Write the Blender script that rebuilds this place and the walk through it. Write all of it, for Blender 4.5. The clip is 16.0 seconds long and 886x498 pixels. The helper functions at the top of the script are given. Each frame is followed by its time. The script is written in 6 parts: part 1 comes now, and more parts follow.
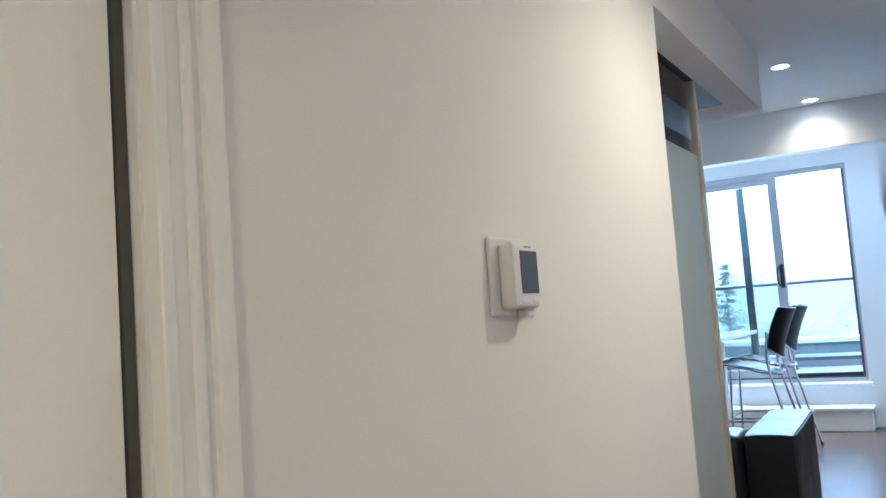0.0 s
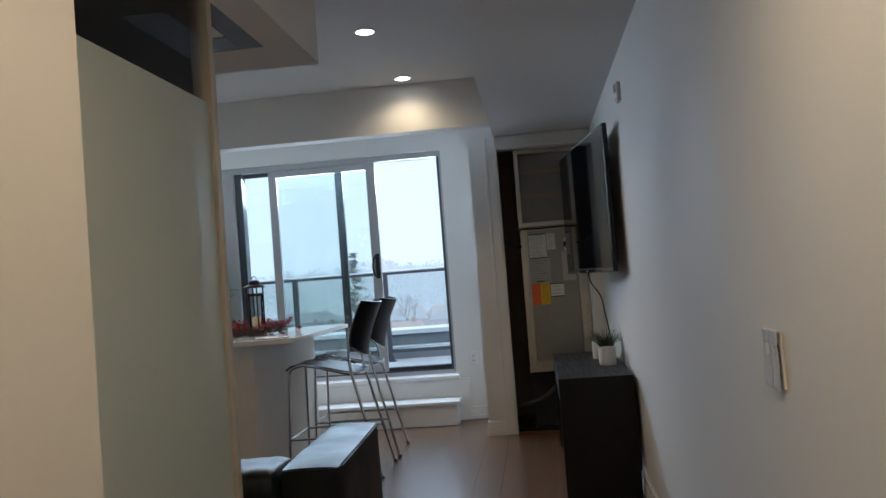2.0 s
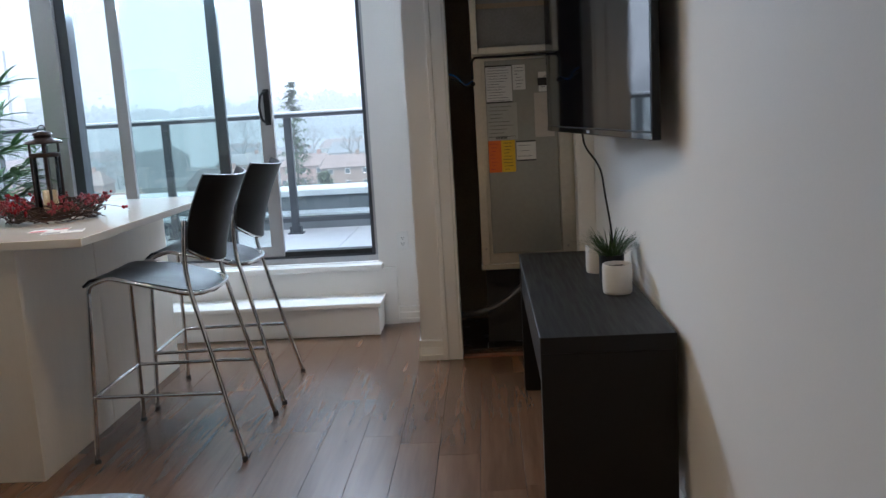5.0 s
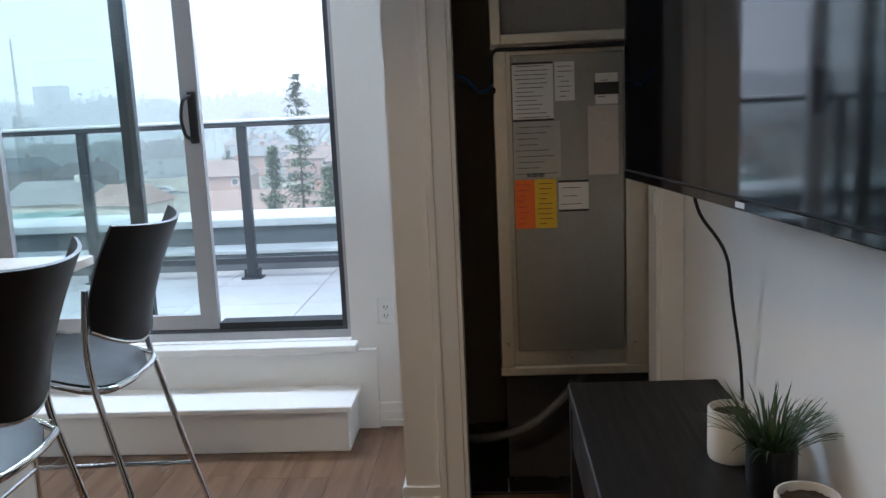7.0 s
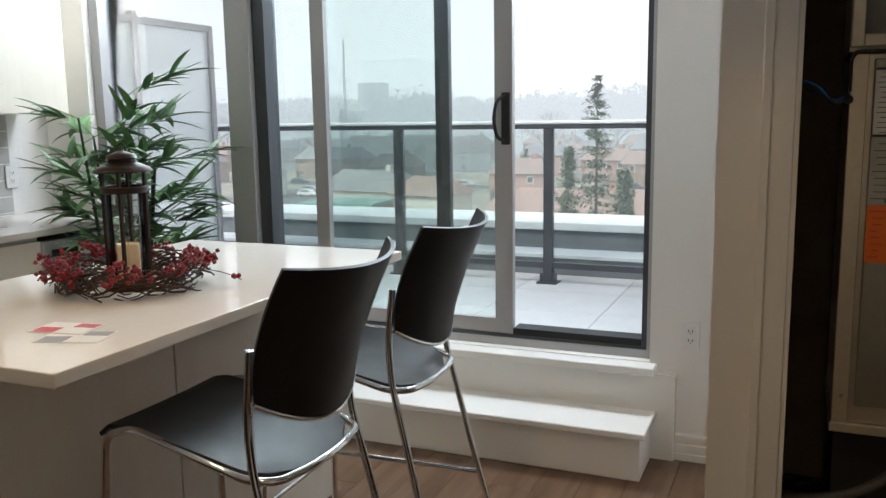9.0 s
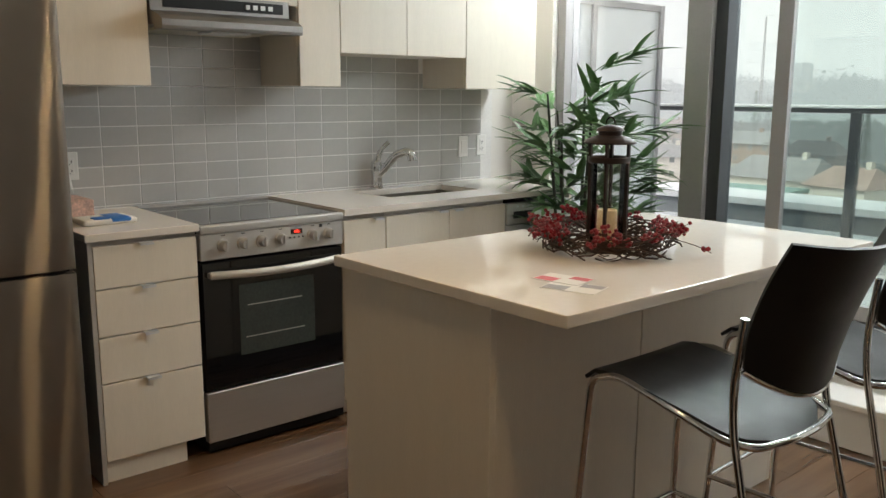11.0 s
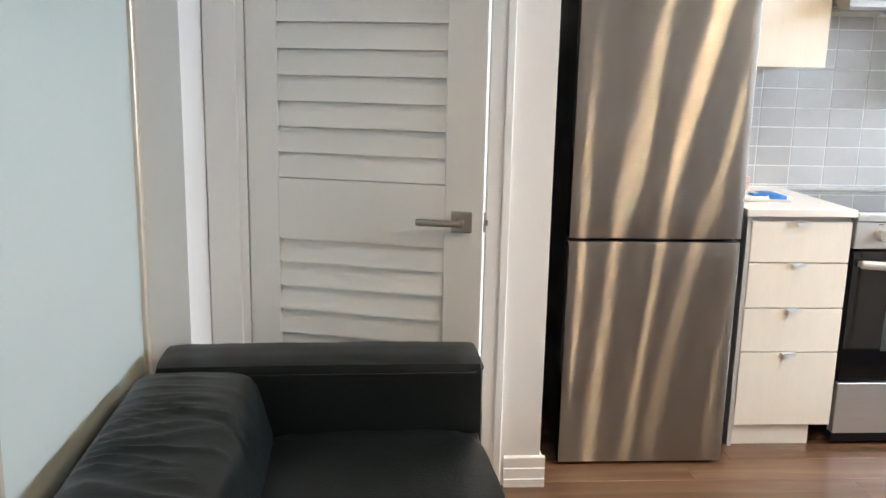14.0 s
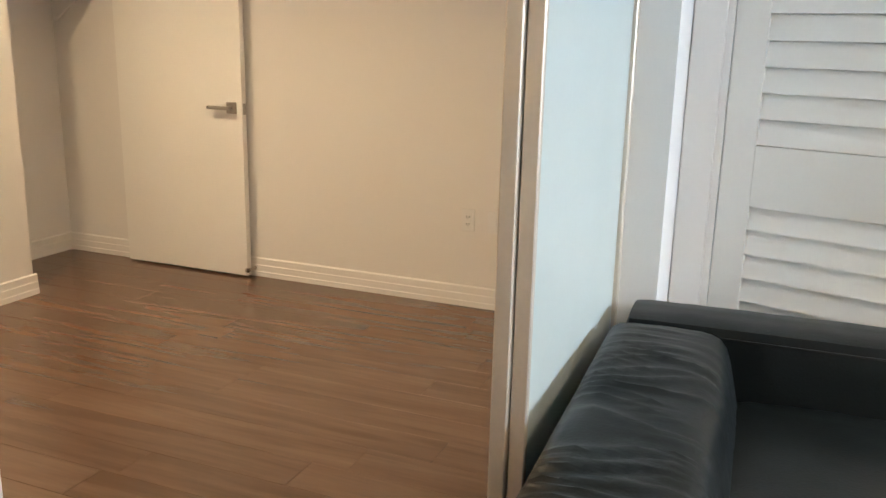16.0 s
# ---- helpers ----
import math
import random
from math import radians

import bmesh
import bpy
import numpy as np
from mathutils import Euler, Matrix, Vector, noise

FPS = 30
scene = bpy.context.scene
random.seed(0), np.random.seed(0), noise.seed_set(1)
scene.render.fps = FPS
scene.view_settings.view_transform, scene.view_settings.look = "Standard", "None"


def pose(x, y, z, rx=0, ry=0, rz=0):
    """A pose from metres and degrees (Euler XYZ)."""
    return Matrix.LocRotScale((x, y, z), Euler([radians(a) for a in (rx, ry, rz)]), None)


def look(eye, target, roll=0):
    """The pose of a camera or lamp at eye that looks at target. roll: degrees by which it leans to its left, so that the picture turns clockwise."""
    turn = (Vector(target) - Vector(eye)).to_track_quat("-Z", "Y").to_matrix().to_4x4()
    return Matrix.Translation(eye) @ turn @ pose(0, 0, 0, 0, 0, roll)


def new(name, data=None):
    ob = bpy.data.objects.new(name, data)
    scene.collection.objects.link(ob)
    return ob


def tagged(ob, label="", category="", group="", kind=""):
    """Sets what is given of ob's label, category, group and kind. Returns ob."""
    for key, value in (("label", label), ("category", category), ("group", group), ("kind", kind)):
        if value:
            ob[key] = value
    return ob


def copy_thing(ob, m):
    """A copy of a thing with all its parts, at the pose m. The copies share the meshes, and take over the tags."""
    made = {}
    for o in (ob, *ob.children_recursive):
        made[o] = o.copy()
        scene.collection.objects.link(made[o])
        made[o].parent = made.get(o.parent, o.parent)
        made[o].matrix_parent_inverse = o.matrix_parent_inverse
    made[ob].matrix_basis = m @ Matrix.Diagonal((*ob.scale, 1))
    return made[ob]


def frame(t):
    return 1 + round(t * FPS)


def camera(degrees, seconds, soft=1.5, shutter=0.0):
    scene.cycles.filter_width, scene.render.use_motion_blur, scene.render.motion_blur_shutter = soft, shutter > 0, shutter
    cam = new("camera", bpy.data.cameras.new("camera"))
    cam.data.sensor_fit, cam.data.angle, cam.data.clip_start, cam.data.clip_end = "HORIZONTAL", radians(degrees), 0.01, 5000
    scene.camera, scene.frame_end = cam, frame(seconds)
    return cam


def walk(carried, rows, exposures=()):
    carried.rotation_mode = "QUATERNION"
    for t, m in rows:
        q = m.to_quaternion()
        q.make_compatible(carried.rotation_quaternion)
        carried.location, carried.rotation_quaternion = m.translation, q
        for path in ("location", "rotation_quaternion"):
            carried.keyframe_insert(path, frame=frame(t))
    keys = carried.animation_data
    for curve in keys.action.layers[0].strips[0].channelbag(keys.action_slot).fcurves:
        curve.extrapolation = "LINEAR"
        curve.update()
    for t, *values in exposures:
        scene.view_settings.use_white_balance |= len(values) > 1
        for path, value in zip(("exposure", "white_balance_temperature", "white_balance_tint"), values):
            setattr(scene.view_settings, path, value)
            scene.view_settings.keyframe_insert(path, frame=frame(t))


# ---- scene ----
cam = camera(55.1, 16.0)
METRES, EYE, TILT, LEAN, TURN = 6.15, 1.2, 0.0, 0.0, 30.2
ROWS = [
    (0.0, 0.0, 0.0, 0.0, 0.35, 4.85, 4.14),
    (0.5, 0.0153, 0.007, -0.0036, -7.02, 4.38, 4.2),
    (1.0, 0.0354, 0.0379, -0.0047, -13.97, 3.81, 4.32),
    (1.5, 0.0623, 0.0806, -0.0014, -20.44, 3.26, 4.38),
    (2.0, 0.0975, 0.1326, 0.0027, -23.93, 2.13, 4.37),
    (2.5, 0.1228, 0.1798, 0.0062, -26.03, -3.03, 4.06),
    (3.0, 0.148, 0.2284, 0.0088, -27.3, -8.18, 3.65),
    (3.5, 0.1777, 0.2773, 0.0102, -27.33, -8.47, 3.69),
    (6.0, 0.3348, 0.5676, 0.0279, -27.42, -9.79, 2.78),
    (6.5, 0.3743, 0.6239, 0.0319, -27.19, -9.73, 2.6),
    (7.0, 0.3947, 0.68, 0.0335, -27.07, -9.77, 2.54),
    (7.5, 0.4081, 0.7134, 0.0336, -24.4, -9.44, 2.28),
    (8.0, 0.4067, 0.7151, 0.0343, -19.3, -9.1, 1.8),
    (10.5, 0.3662, 0.6942, 0.0358, 12.71, -10.06, 0.02),
    (11.0, 0.36, 0.6876, 0.0343, 19.36, -10.25, -0.23),
    (11.5, 0.3526, 0.6785, 0.0341, 25.14, -10.44, -0.4),
    (12.0, 0.3446, 0.6701, 0.0333, 30.84, -10.58, -0.55),
    (12.5, 0.3395, 0.6622, 0.0331, 36.96, -10.75, -0.7),
    (13.0, 0.3338, 0.6528, 0.0329, 43.49, -11.04, -0.88),
    (13.5, 0.3302, 0.6441, 0.0321, 49.7, -11.33, -1.09),
    (14.0, 0.3274, 0.635, 0.0315, 56.18, -11.71, -1.22),
    (14.5, 0.3259, 0.6264, 0.0316, 62.27, -12.07, -1.31),
    (15.0, 0.3234, 0.6162, 0.0287, 68.09, -12.08, -1.26),
    (15.5, 0.3216, 0.6048, 0.0255, 74.82, -12.25, -1.32),
    (16.0, 0.3258, 0.591, 0.027, 82.23, -13.98, -1.27),
]
EXPOSURES = [(0.0, 1.5, 4330, 4), (0.5, 0.5, 4600, 1), (1.0, 0.35, 4900, 2), (1.5, 0.3, 5050, 4), (2.0, 0.3, 5250, 7), (2.5, 0.3, 4900, 9), (3.5, 0.47, 5250, 10), (6.0, 0.7, 5450, 9), (8.0, 0.58, 5750, 10),
             (10.5, 0.25, 7000, 8), (11.5, 0.66, 6900, 9), (12.5, 1.27, 6250, 9), (13.5, 1.88, 5950, 10), (14.5, 2.3, 5950, 10), (16.0, 2.52, 5700, 8)]
walk(cam, [(t, pose(0, 0, EYE, TILT, LEAN, TURN) @ pose(METRES * x, METRES * y, METRES * z, 90 + pitch, roll, yaw)) for t, x, y, z, yaw, pitch, roll in ROWS], EXPOSURES)

# ---- light ----
world = bpy.data.worlds.new("overcast_sky")
scene.world = world
world.use_nodes = True
_nt = world.node_tree
_bg = _nt.nodes["Background"]
_sky = _nt.nodes.new("ShaderNodeTexSky")
_sky.sky_type = "NISHITA"
_sky.sun_disc = False
_sky.sun_elevation = radians(38)
_sky.sun_rotation = radians(150)
_sky.air_density, _sky.dust_density, _sky.ozone_density = 1.0, 2.5, 1.0
_nt.links.new(_sky.outputs[0], _bg.inputs[0])
_bg.inputs[1].default_value = 0.15

sun = new("sun", bpy.data.lights.new("sun", "SUN"))
sun.data.energy, sun.data.angle, sun.data.color = 4.5, radians(25), (1.0, 0.97, 0.93)
sun.matrix_world = look((0, -20, 30), (10, 0, 0))


def area_lamp(name, m, sx, sy, watts, colour):
    ob = new(name, bpy.data.lights.new(name, "AREA"))
    ob.data.shape, ob.data.size, ob.data.size_y = "RECTANGLE", sx, sy
    ob.data.energy, ob.data.color = watts, colour
    ob.matrix_world = m
    return ob


area_lamp("window_daylight", look((-2.10, 8.64, 2.17), (-2.0, 6.9, 0.2)), 2.8, 0.34, 62, (0.84, 0.92, 1.0))

WARM = (1.0, 0.69, 0.37)
DOWNLIGHTS = [(-0.745, 5.71, 2.66), (-0.715, 6.88, 2.66), (-1.63, 5.84, 2.66), (-2.24, 5.99, 2.66), (-2.75, 6.16, 2.66)]
HALL_LIGHTS = [(0.08, 2.1, 2.30), (0.15, -0.7, 2.30), (-2.4, 2.1, 2.40), (-2.6, 0.9, 2.40)]


def spot(x, y, z, watts, colour=WARM, cone=140):
    ob = new("downlight_lamp", bpy.data.lights.new("downlight_lamp", "SPOT"))
    ob.data.energy, ob.data.color = watts, colour
    ob.data.spot_size, ob.data.spot_blend, ob.data.shadow_soft_size = radians(cone), 1.0, 0.04
    ob.location = (x, y, z - 0.03)
    return ob


for p in DOWNLIGHTS:
    spot(*p, (21 if p[1] < 6.5 else 8) if p[0] > -1 else 10.5, cone=140 if p[1] < 6.5 else 150)
for p in HALL_LIGHTS:
    spot(*p, 26 if p[0] > 0 else 18, WARM if p[0] > 0 else (1.0, 0.68, 0.36), cone=165)


# ---- materials ----
def material(name, colour, rough=0.5, metal=0.0, var=0.06, scale=6.0, fine=90.0, bump=0.05, rough_var=0.08, random_var=0.0,
             stretch=(1, 1, 1), coat=0.0, island=False, bump_scale=None, spec=0.5):
    """Principled surface with a coarse and a fine variation of colour, gloss and relief."""
    m = bpy.data.materials.new(name)
    m.use_nodes = True
    nt = m.node_tree
    b = nt.nodes["Principled BSDF"]
    tc = nt.nodes.new("ShaderNodeTexCoord")
    mp = nt.nodes.new("ShaderNodeMapping")
    mp.inputs["Scale"].default_value = stretch
    nt.links.new(tc.outputs["Object"], mp.inputs[0])
    n1 = nt.nodes.new("ShaderNodeTexNoise")
    n1.inputs["Scale"].default_value, n1.inputs["Detail"].default_value = scale, 4
    n2 = nt.nodes.new("ShaderNodeTexNoise")
    n2.inputs["Scale"].default_value, n2.inputs["Detail"].default_value = bump_scale or fine, 3
    nt.links.new(mp.outputs[0], n1.inputs["Vector"])
    nt.links.new(mp.outputs[0], n2.inputs["Vector"])
    mix = nt.nodes.new("ShaderNodeMath")
    mix.operation = "ADD"
    nt.links.new(n1.outputs["Fac"], mix.inputs[0])
    nt.links.new(n2.outputs["Fac"], mix.inputs[1])
    last = mix.outputs[0]
    lo, hi = 0.7, 1.3
    if random_var:
        add = nt.nodes.new("ShaderNodeMath")
        add.operation = "MULTIPLY_ADD"
        if island:
            src = nt.nodes.new("ShaderNodeNewGeometry").outputs["Random Per Island"]
        else:
            src = nt.nodes.new("ShaderNodeObjectInfo").outputs["Random"]
        nt.links.new(src, add.inputs[0])
        add.inputs[1].default_value = random_var
        nt.links.new(last, add.inputs[2])
        last = add.outputs[0]
        hi += random_var
    rng = nt.nodes.new("ShaderNodeMapRange")
    rng.inputs["From Min"].default_value, rng.inputs["From Max"].default_value = lo, hi
    rng.inputs["To Min"].default_value, rng.inputs["To Max"].default_value = 1 - var, 1 + var
    nt.links.new(last, rng.inputs["Value"])
    mul = nt.nodes.new("ShaderNodeVectorMath")
    mul.operation = "SCALE"
    mul.inputs[0].default_value = colour[:3]
    nt.links.new(rng.outputs[0], mul.inputs["Scale"])
    nt.links.new(mul.outputs[0], b.inputs["Base Color"])
    r2 = nt.nodes.new("ShaderNodeMapRange")
    r2.inputs["From Min"].default_value, r2.inputs["From Max"].default_value = 0.3, 0.7
    r2.inputs["To Min"].default_value, r2.inputs["To Max"].default_value = max(0.0, rough - rough_var), min(1.0, rough + rough_var)
    nt.links.new(n1.outputs["Fac"], r2.inputs["Value"])
    nt.links.new(r2.outputs[0], b.inputs["Roughness"])
    b.inputs["Metallic"].default_value = metal
    b.inputs["Coat Weight"].default_value = coat
    b.inputs["Specular IOR Level"].default_value = spec
    if bump:
        bp = nt.nodes.new("ShaderNodeBump")
        bp.inputs["Strength"].default_value, bp.inputs["Distance"].default_value = bump, 0.01
        nt.links.new(n2.outputs["Fac"], bp.inputs["Height"])
        nt.links.new(bp.outputs[0], b.inputs["Normal"])
    return m


def glow(name, colour, strength):
    m = bpy.data.materials.new(name)
    m.use_nodes = True
    b = m.node_tree.nodes["Principled BSDF"]
    b.inputs["Base Color"].default_value = (*colour, 1)
    b.inputs["Emission Color"].default_value = (*colour, 1)
    b.inputs["Emission Strength"].default_value = strength
    return m


def glass(name, colour=(1, 1, 1), rough=0.0, ior=1.45):
    m = bpy.data.materials.new(name)
    m.use_nodes = True
    b = m.node_tree.nodes["Principled BSDF"]
    b.inputs["Base Color"].default_value = (*colour, 1)
    b.inputs["Roughness"].default_value = rough
    b.inputs["Transmission Weight"].default_value = 1.0
    b.inputs["IOR"].default_value = ior
    return m


def thin_glass(name, colour, gloss=0.08):
    """A flat pane: what is behind shows straight, with a weak mirror image on top."""
    m = bpy.data.materials.new(name)
    m.use_nodes = True
    nt = m.node_tree
    nt.nodes.remove(nt.nodes["Principled BSDF"])
    out = nt.nodes["Material Output"]
    tr = nt.nodes.new("ShaderNodeBsdfTransparent")
    tr.inputs[0].default_value = (*colour, 1)
    gl = nt.nodes.new("ShaderNodeBsdfGlossy")
    gl.inputs["Roughness"].default_value = 0.02
    fr = nt.nodes.new("ShaderNodeFresnel")
    fr.inputs[0].default_value = 1.45
    mx = nt.nodes.new("ShaderNodeMixShader")
    nt.links.new(fr.outputs[0], mx.inputs[0])
    nt.links.new(tr.outputs[0], mx.inputs[1])
    nt.links.new(gl.outputs[0], mx.inputs[2])
    nt.links.new(mx.outputs[0], out.inputs[0])
    return m


def wood_floor(name, dark, light):
    """Laminate planks: grain along y, tone by the plank."""
    m = bpy.data.materials.new(name)
    m.use_nodes = True
    nt = m.node_tree
    b = nt.nodes["Principled BSDF"]
    tc = nt.nodes.new("ShaderNodeTexCoord")
    info = nt.nodes.new("ShaderNodeObjectInfo")
    off = nt.nodes.new("ShaderNodeVectorMath")
    off.operation = "MULTIPLY_ADD"
    off.inputs[1].default_value = (1, 1, 1)
    nt.links.new(tc.outputs["Object"], off.inputs[0])
    sc = nt.nodes.new("ShaderNodeVectorMath")
    sc.operation = "SCALE"
    sc.inputs[0].default_value = (7, 13, 5)
    nt.links.new(info.outputs["Random"], sc.inputs["Scale"])
    nt.links.new(sc.outputs[0], off.inputs[2])
    mp = nt.nodes.new("ShaderNodeMapping")
    mp.inputs["Scale"].default_value = (9, 0.7, 1)
    nt.links.new(off.outputs[0], mp.inputs[0])
    g1 = nt.nodes.new("ShaderNodeTexNoise")
    g1.inputs["Scale"].default_value, g1.inputs["Detail"].default_value, g1.inputs["Distortion"].default_value = 1.6, 6, 0.6
    g2 = nt.nodes.new("ShaderNodeTexNoise")
    g2.inputs["Scale"].default_value, g2.inputs["Detail"].default_value = 9, 4
    nt.links.new(mp.outputs[0], g1.inputs["Vector"])
    nt.links.new(mp.outputs[0], g2.inputs["Vector"])
    s1 = nt.nodes.new("ShaderNodeMath")
    s1.operation = "MULTIPLY_ADD"
    s1.inputs[1].default_value = 0.25
    nt.links.new(g2.outputs["Fac"], s1.inputs[0])
    nt.links.new(g1.outputs["Fac"], s1.inputs[2])
    s2 = nt.nodes.new("ShaderNodeMath")
    s2.operation = "MULTIPLY_ADD"
    s2.inputs[1].default_value = 0.14
    nt.links.new(info.outputs["Random"], s2.inputs[0])
    nt.links.new(s1.outputs[0], s2.inputs[2])
    ramp = nt.nodes.new("ShaderNodeValToRGB")
    ramp.color_ramp.elements[0].position, ramp.color_ramp.elements[0].color = 0.52, (*dark, 1)
    ramp.color_ramp.elements[1].position, ramp.color_ramp.elements[1].color = 1.05, (*light, 1)
    nt.links.new(s2.outputs[0], ramp.inputs[0])
    nt.links.new(ramp.outputs[0], b.inputs["Base Color"])
    b.inputs["Roughness"].default_value = 0.27
    b.inputs["Specular IOR Level"].default_value = 0.8
    bp = nt.nodes.new("ShaderNodeBump")
    bp.inputs["Strength"].default_value, bp.inputs["Distance"].default_value = 0.06, 0.004
    nt.links.new(g2.outputs["Fac"], bp.inputs["Height"])
    nt.links.new(bp.outputs[0], b.inputs["Normal"])
    return m


M_WALL = material("white_wall_paint", (0.80, 0.775, 0.735), 0.75, var=0.015, scale=1.5, bump=0.04, bump_scale=220)
M_CEIL = material("ceiling_paint", (0.78, 0.78, 0.78), 0.9, var=0.015, scale=1.5, bump=0.05, bump_scale=150)
M_TRIM = material("white_trim_paint", (0.82, 0.80, 0.76), 0.45, var=0.012, scale=3, bump=0.02)
M_DOOR = material("white_door_paint", (0.86, 0.845, 0.80), 0.5, var=0.012, scale=3, bump=0.02)
M_FLOOR = wood_floor("brown_laminate", (0.108, 0.057, 0.030), (0.182, 0.102, 0.057))
M_JOINT = material("floor_joint", (0.06, 0.036, 0.026), 0.8)
M_CAB = material("cream_cabinet_laminate", (0.76, 0.70, 0.60), 0.45, var=0.03, scale=5, fine=60, bump=0.02, stretch=(4, 4, 0.5))
M_CARC = material("grey_cabinet_carcass", (0.45, 0.43, 0.40), 0.55)
M_QUARTZ = material("pale_quartz", (0.76, 0.72, 0.66), 0.06, var=0.025, scale=40, fine=300, bump=0.0, rough_var=0.02)
M_TILE = material("grey_glazed_tile", (0.50, 0.495, 0.48), 0.13, var=0.05, scale=4, fine=30, bump=0.01, random_var=0.4, rough_var=0.04)
M_GROUT = material("pale_grout", (0.80, 0.79, 0.77), 0.85)
M_STEEL2 = material("satin_steel", (0.60, 0.585, 0.57), 0.42, metal=0.85, var=0.04, scale=3, fine=160, bump=0.01, stretch=(1, 1, 30), rough_var=0.05)
M_HANDLE = material("pale_bar_metal", (0.62, 0.585, 0.54), 0.36, metal=0.6, var=0.03, bump=0.01)
M_CHROME = material("chrome", (0.72, 0.72, 0.72), 0.09, metal=1.0, var=0.02, bump=0.0, rough_var=0.02)
M_NICKEL = material("brushed_nickel", (0.42, 0.39, 0.35), 0.3, metal=1.0, var=0.04, bump=0.01)
M_BLACK = material("black_plastic", (0.005, 0.005, 0.006), 0.36, var=0.1, bump=0.02, spec=0.35)
M_BLACKGLASS = material("black_glass", (0.006, 0.006, 0.007), 0.06, var=0.05, bump=0.0, rough_var=0.02, coat=0.5)
M_SCREEN = material("tv_screen", (0.003, 0.003, 0.004), 0.05, var=0.05, bump=0.0, rough_var=0.02, spec=0.95)
M_LEATHER = material("black_leather", (0.006, 0.008, 0.008), 0.38, var=0.15, scale=5, fine=140, bump=0.10, rough_var=0.07, spec=0.29)
M_STAND = material("black_brown_veneer", (0.0054, 0.0048, 0.0048), 0.45, var=0.2, scale=4, fine=60, bump=0.05, stretch=(18, 1, 1), spec=0.35)
M_SEAT = material("black_seat_plastic", (0.006, 0.007, 0.008), 0.42, var=0.08, bump=0.08, bump_scale=260, spec=0.38)
M_ALU = material("grey_aluminium", (0.43, 0.42, 0.42), 0.45, metal=0.25, var=0.03, bump=0.01)
M_ALUDARK = material("dark_grey_aluminium", (0.075, 0.08, 0.088), 0.45, metal=0.3, var=0.05, bump=0.01)
M_CHAMP = material("champagne_aluminium", (0.66, 0.58, 0.47), 0.38, metal=0.55, var=0.03, bump=0.01)
M_GALV = material("galvanised_steel", (0.60, 0.56, 0.47), 0.34, metal=0.8, var=0.06, scale=7, fine=50, bump=0.0, rough_var=0.03)
M_GALVPANEL = material("dull_galvanised_panel", (0.33, 0.325, 0.285), 0.36, metal=0.85, var=0.05, scale=5, fine=40, bump=0.0, rough_var=0.03)
M_DARK = material("dark_closet_tone", (0.035, 0.032, 0.030), 0.8, var=0.2)
M_CLOSET = material("brown_closet_tone", (0.30, 0.25, 0.18), 0.8, var=0.15, scale=4)
M_SLATE = material("black_floor_tile", (0.012, 0.012, 0.013), 0.25, var=0.2)
M_PAPER = material("white_paper", (0.72, 0.70, 0.66), 0.8, var=0.02, bump=0.02)
M_LABELGREY = material("faded_label", (0.42, 0.41, 0.36), 0.6, var=0.05, scale=20, bump=0.02)
M_LABELTAN = material("tan_document_pocket", (0.52, 0.47, 0.41), 0.35, var=0.06, scale=15, bump=0.05)
M_INK = material("black_ink", (0.03, 0.03, 0.03), 0.8)
M_ORANGE = material("orange_paper", (0.78, 0.16, 0.02), 0.7)
M_YELLOW = material("yellow_paper", (0.75, 0.48, 0.02), 0.7)
M_CERAMIC = material("white_ceramic", (0.72, 0.68, 0.62), 0.5, var=0.03, bump=0.03)
M_SOIL = material("dark_soil", (0.05, 0.035, 0.025), 0.95, var=0.3, bump=0.5)
M_GRASS = material("artificial_grass", (0.045, 0.085, 0.022), 0.5, var=0.35, random_var=0.8, island=True)
M_BAMBOO = material("bamboo_leaf", (0.10, 0.21, 0.075), 0.4, var=0.35, random_var=0.8, island=True, bump=0.02)
M_CANE = material("bamboo_cane", (0.03, 0.035, 0.022), 0.5, var=0.2)
M_BERRY = material("red_berries", (0.22, 0.012, 0.018), 0.28, var=0.3, random_var=0.7, island=True)
M_TWIG = material("brown_twigs", (0.055, 0.028, 0.018), 0.8, var=0.35, random_var=0.6, island=True)
M_BRONZE = material("dark_bronze_metal", (0.035, 0.022, 0.018), 0.42, metal=0.5, var=0.15, bump=0.03)
M_CANDLE = material("ivory_wax", (0.72, 0.58, 0.36), 0.5, var=0.03)
M_PLATE = material("white_switch_plastic", (0.80, 0.79, 0.76), 0.35, var=0.01, bump=0.0)
M_LCD = material("grey_lcd", (0.085, 0.10, 0.105), 0.2, var=0.03, bump=0.0)
M_RUBBER = material("black_rubber", (0.012, 0.012, 0.012), 0.6)
M_CONC = material("pale_paver", (0.55, 0.54, 0.52), 0.8, var=0.06, bump=0.12)
M_PARAPET = material("grey_parapet_metal", (0.17, 0.185, 0.20), 0.5, var=0.06, bump=0.03)
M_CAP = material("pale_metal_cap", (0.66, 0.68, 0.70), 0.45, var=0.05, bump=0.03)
M_LAMP = glow("lamp_diffuser", (1.0, 0.9, 0.74), 9.0)
M_CLOCK = glow("red_clock_digits", (1.0, 0.05, 0.03), 3.0)
M_PANE = thin_glass("window_glass", (0.945, 0.952, 0.955))
M_RAILGLASS = thin_glass("rail_glass", (0.925, 0.958, 0.948))
M_FILM = material("glossy_film", (0.60, 0.61, 0.63), 0.16, var=0.05, bump=0.0, coat=0.4)
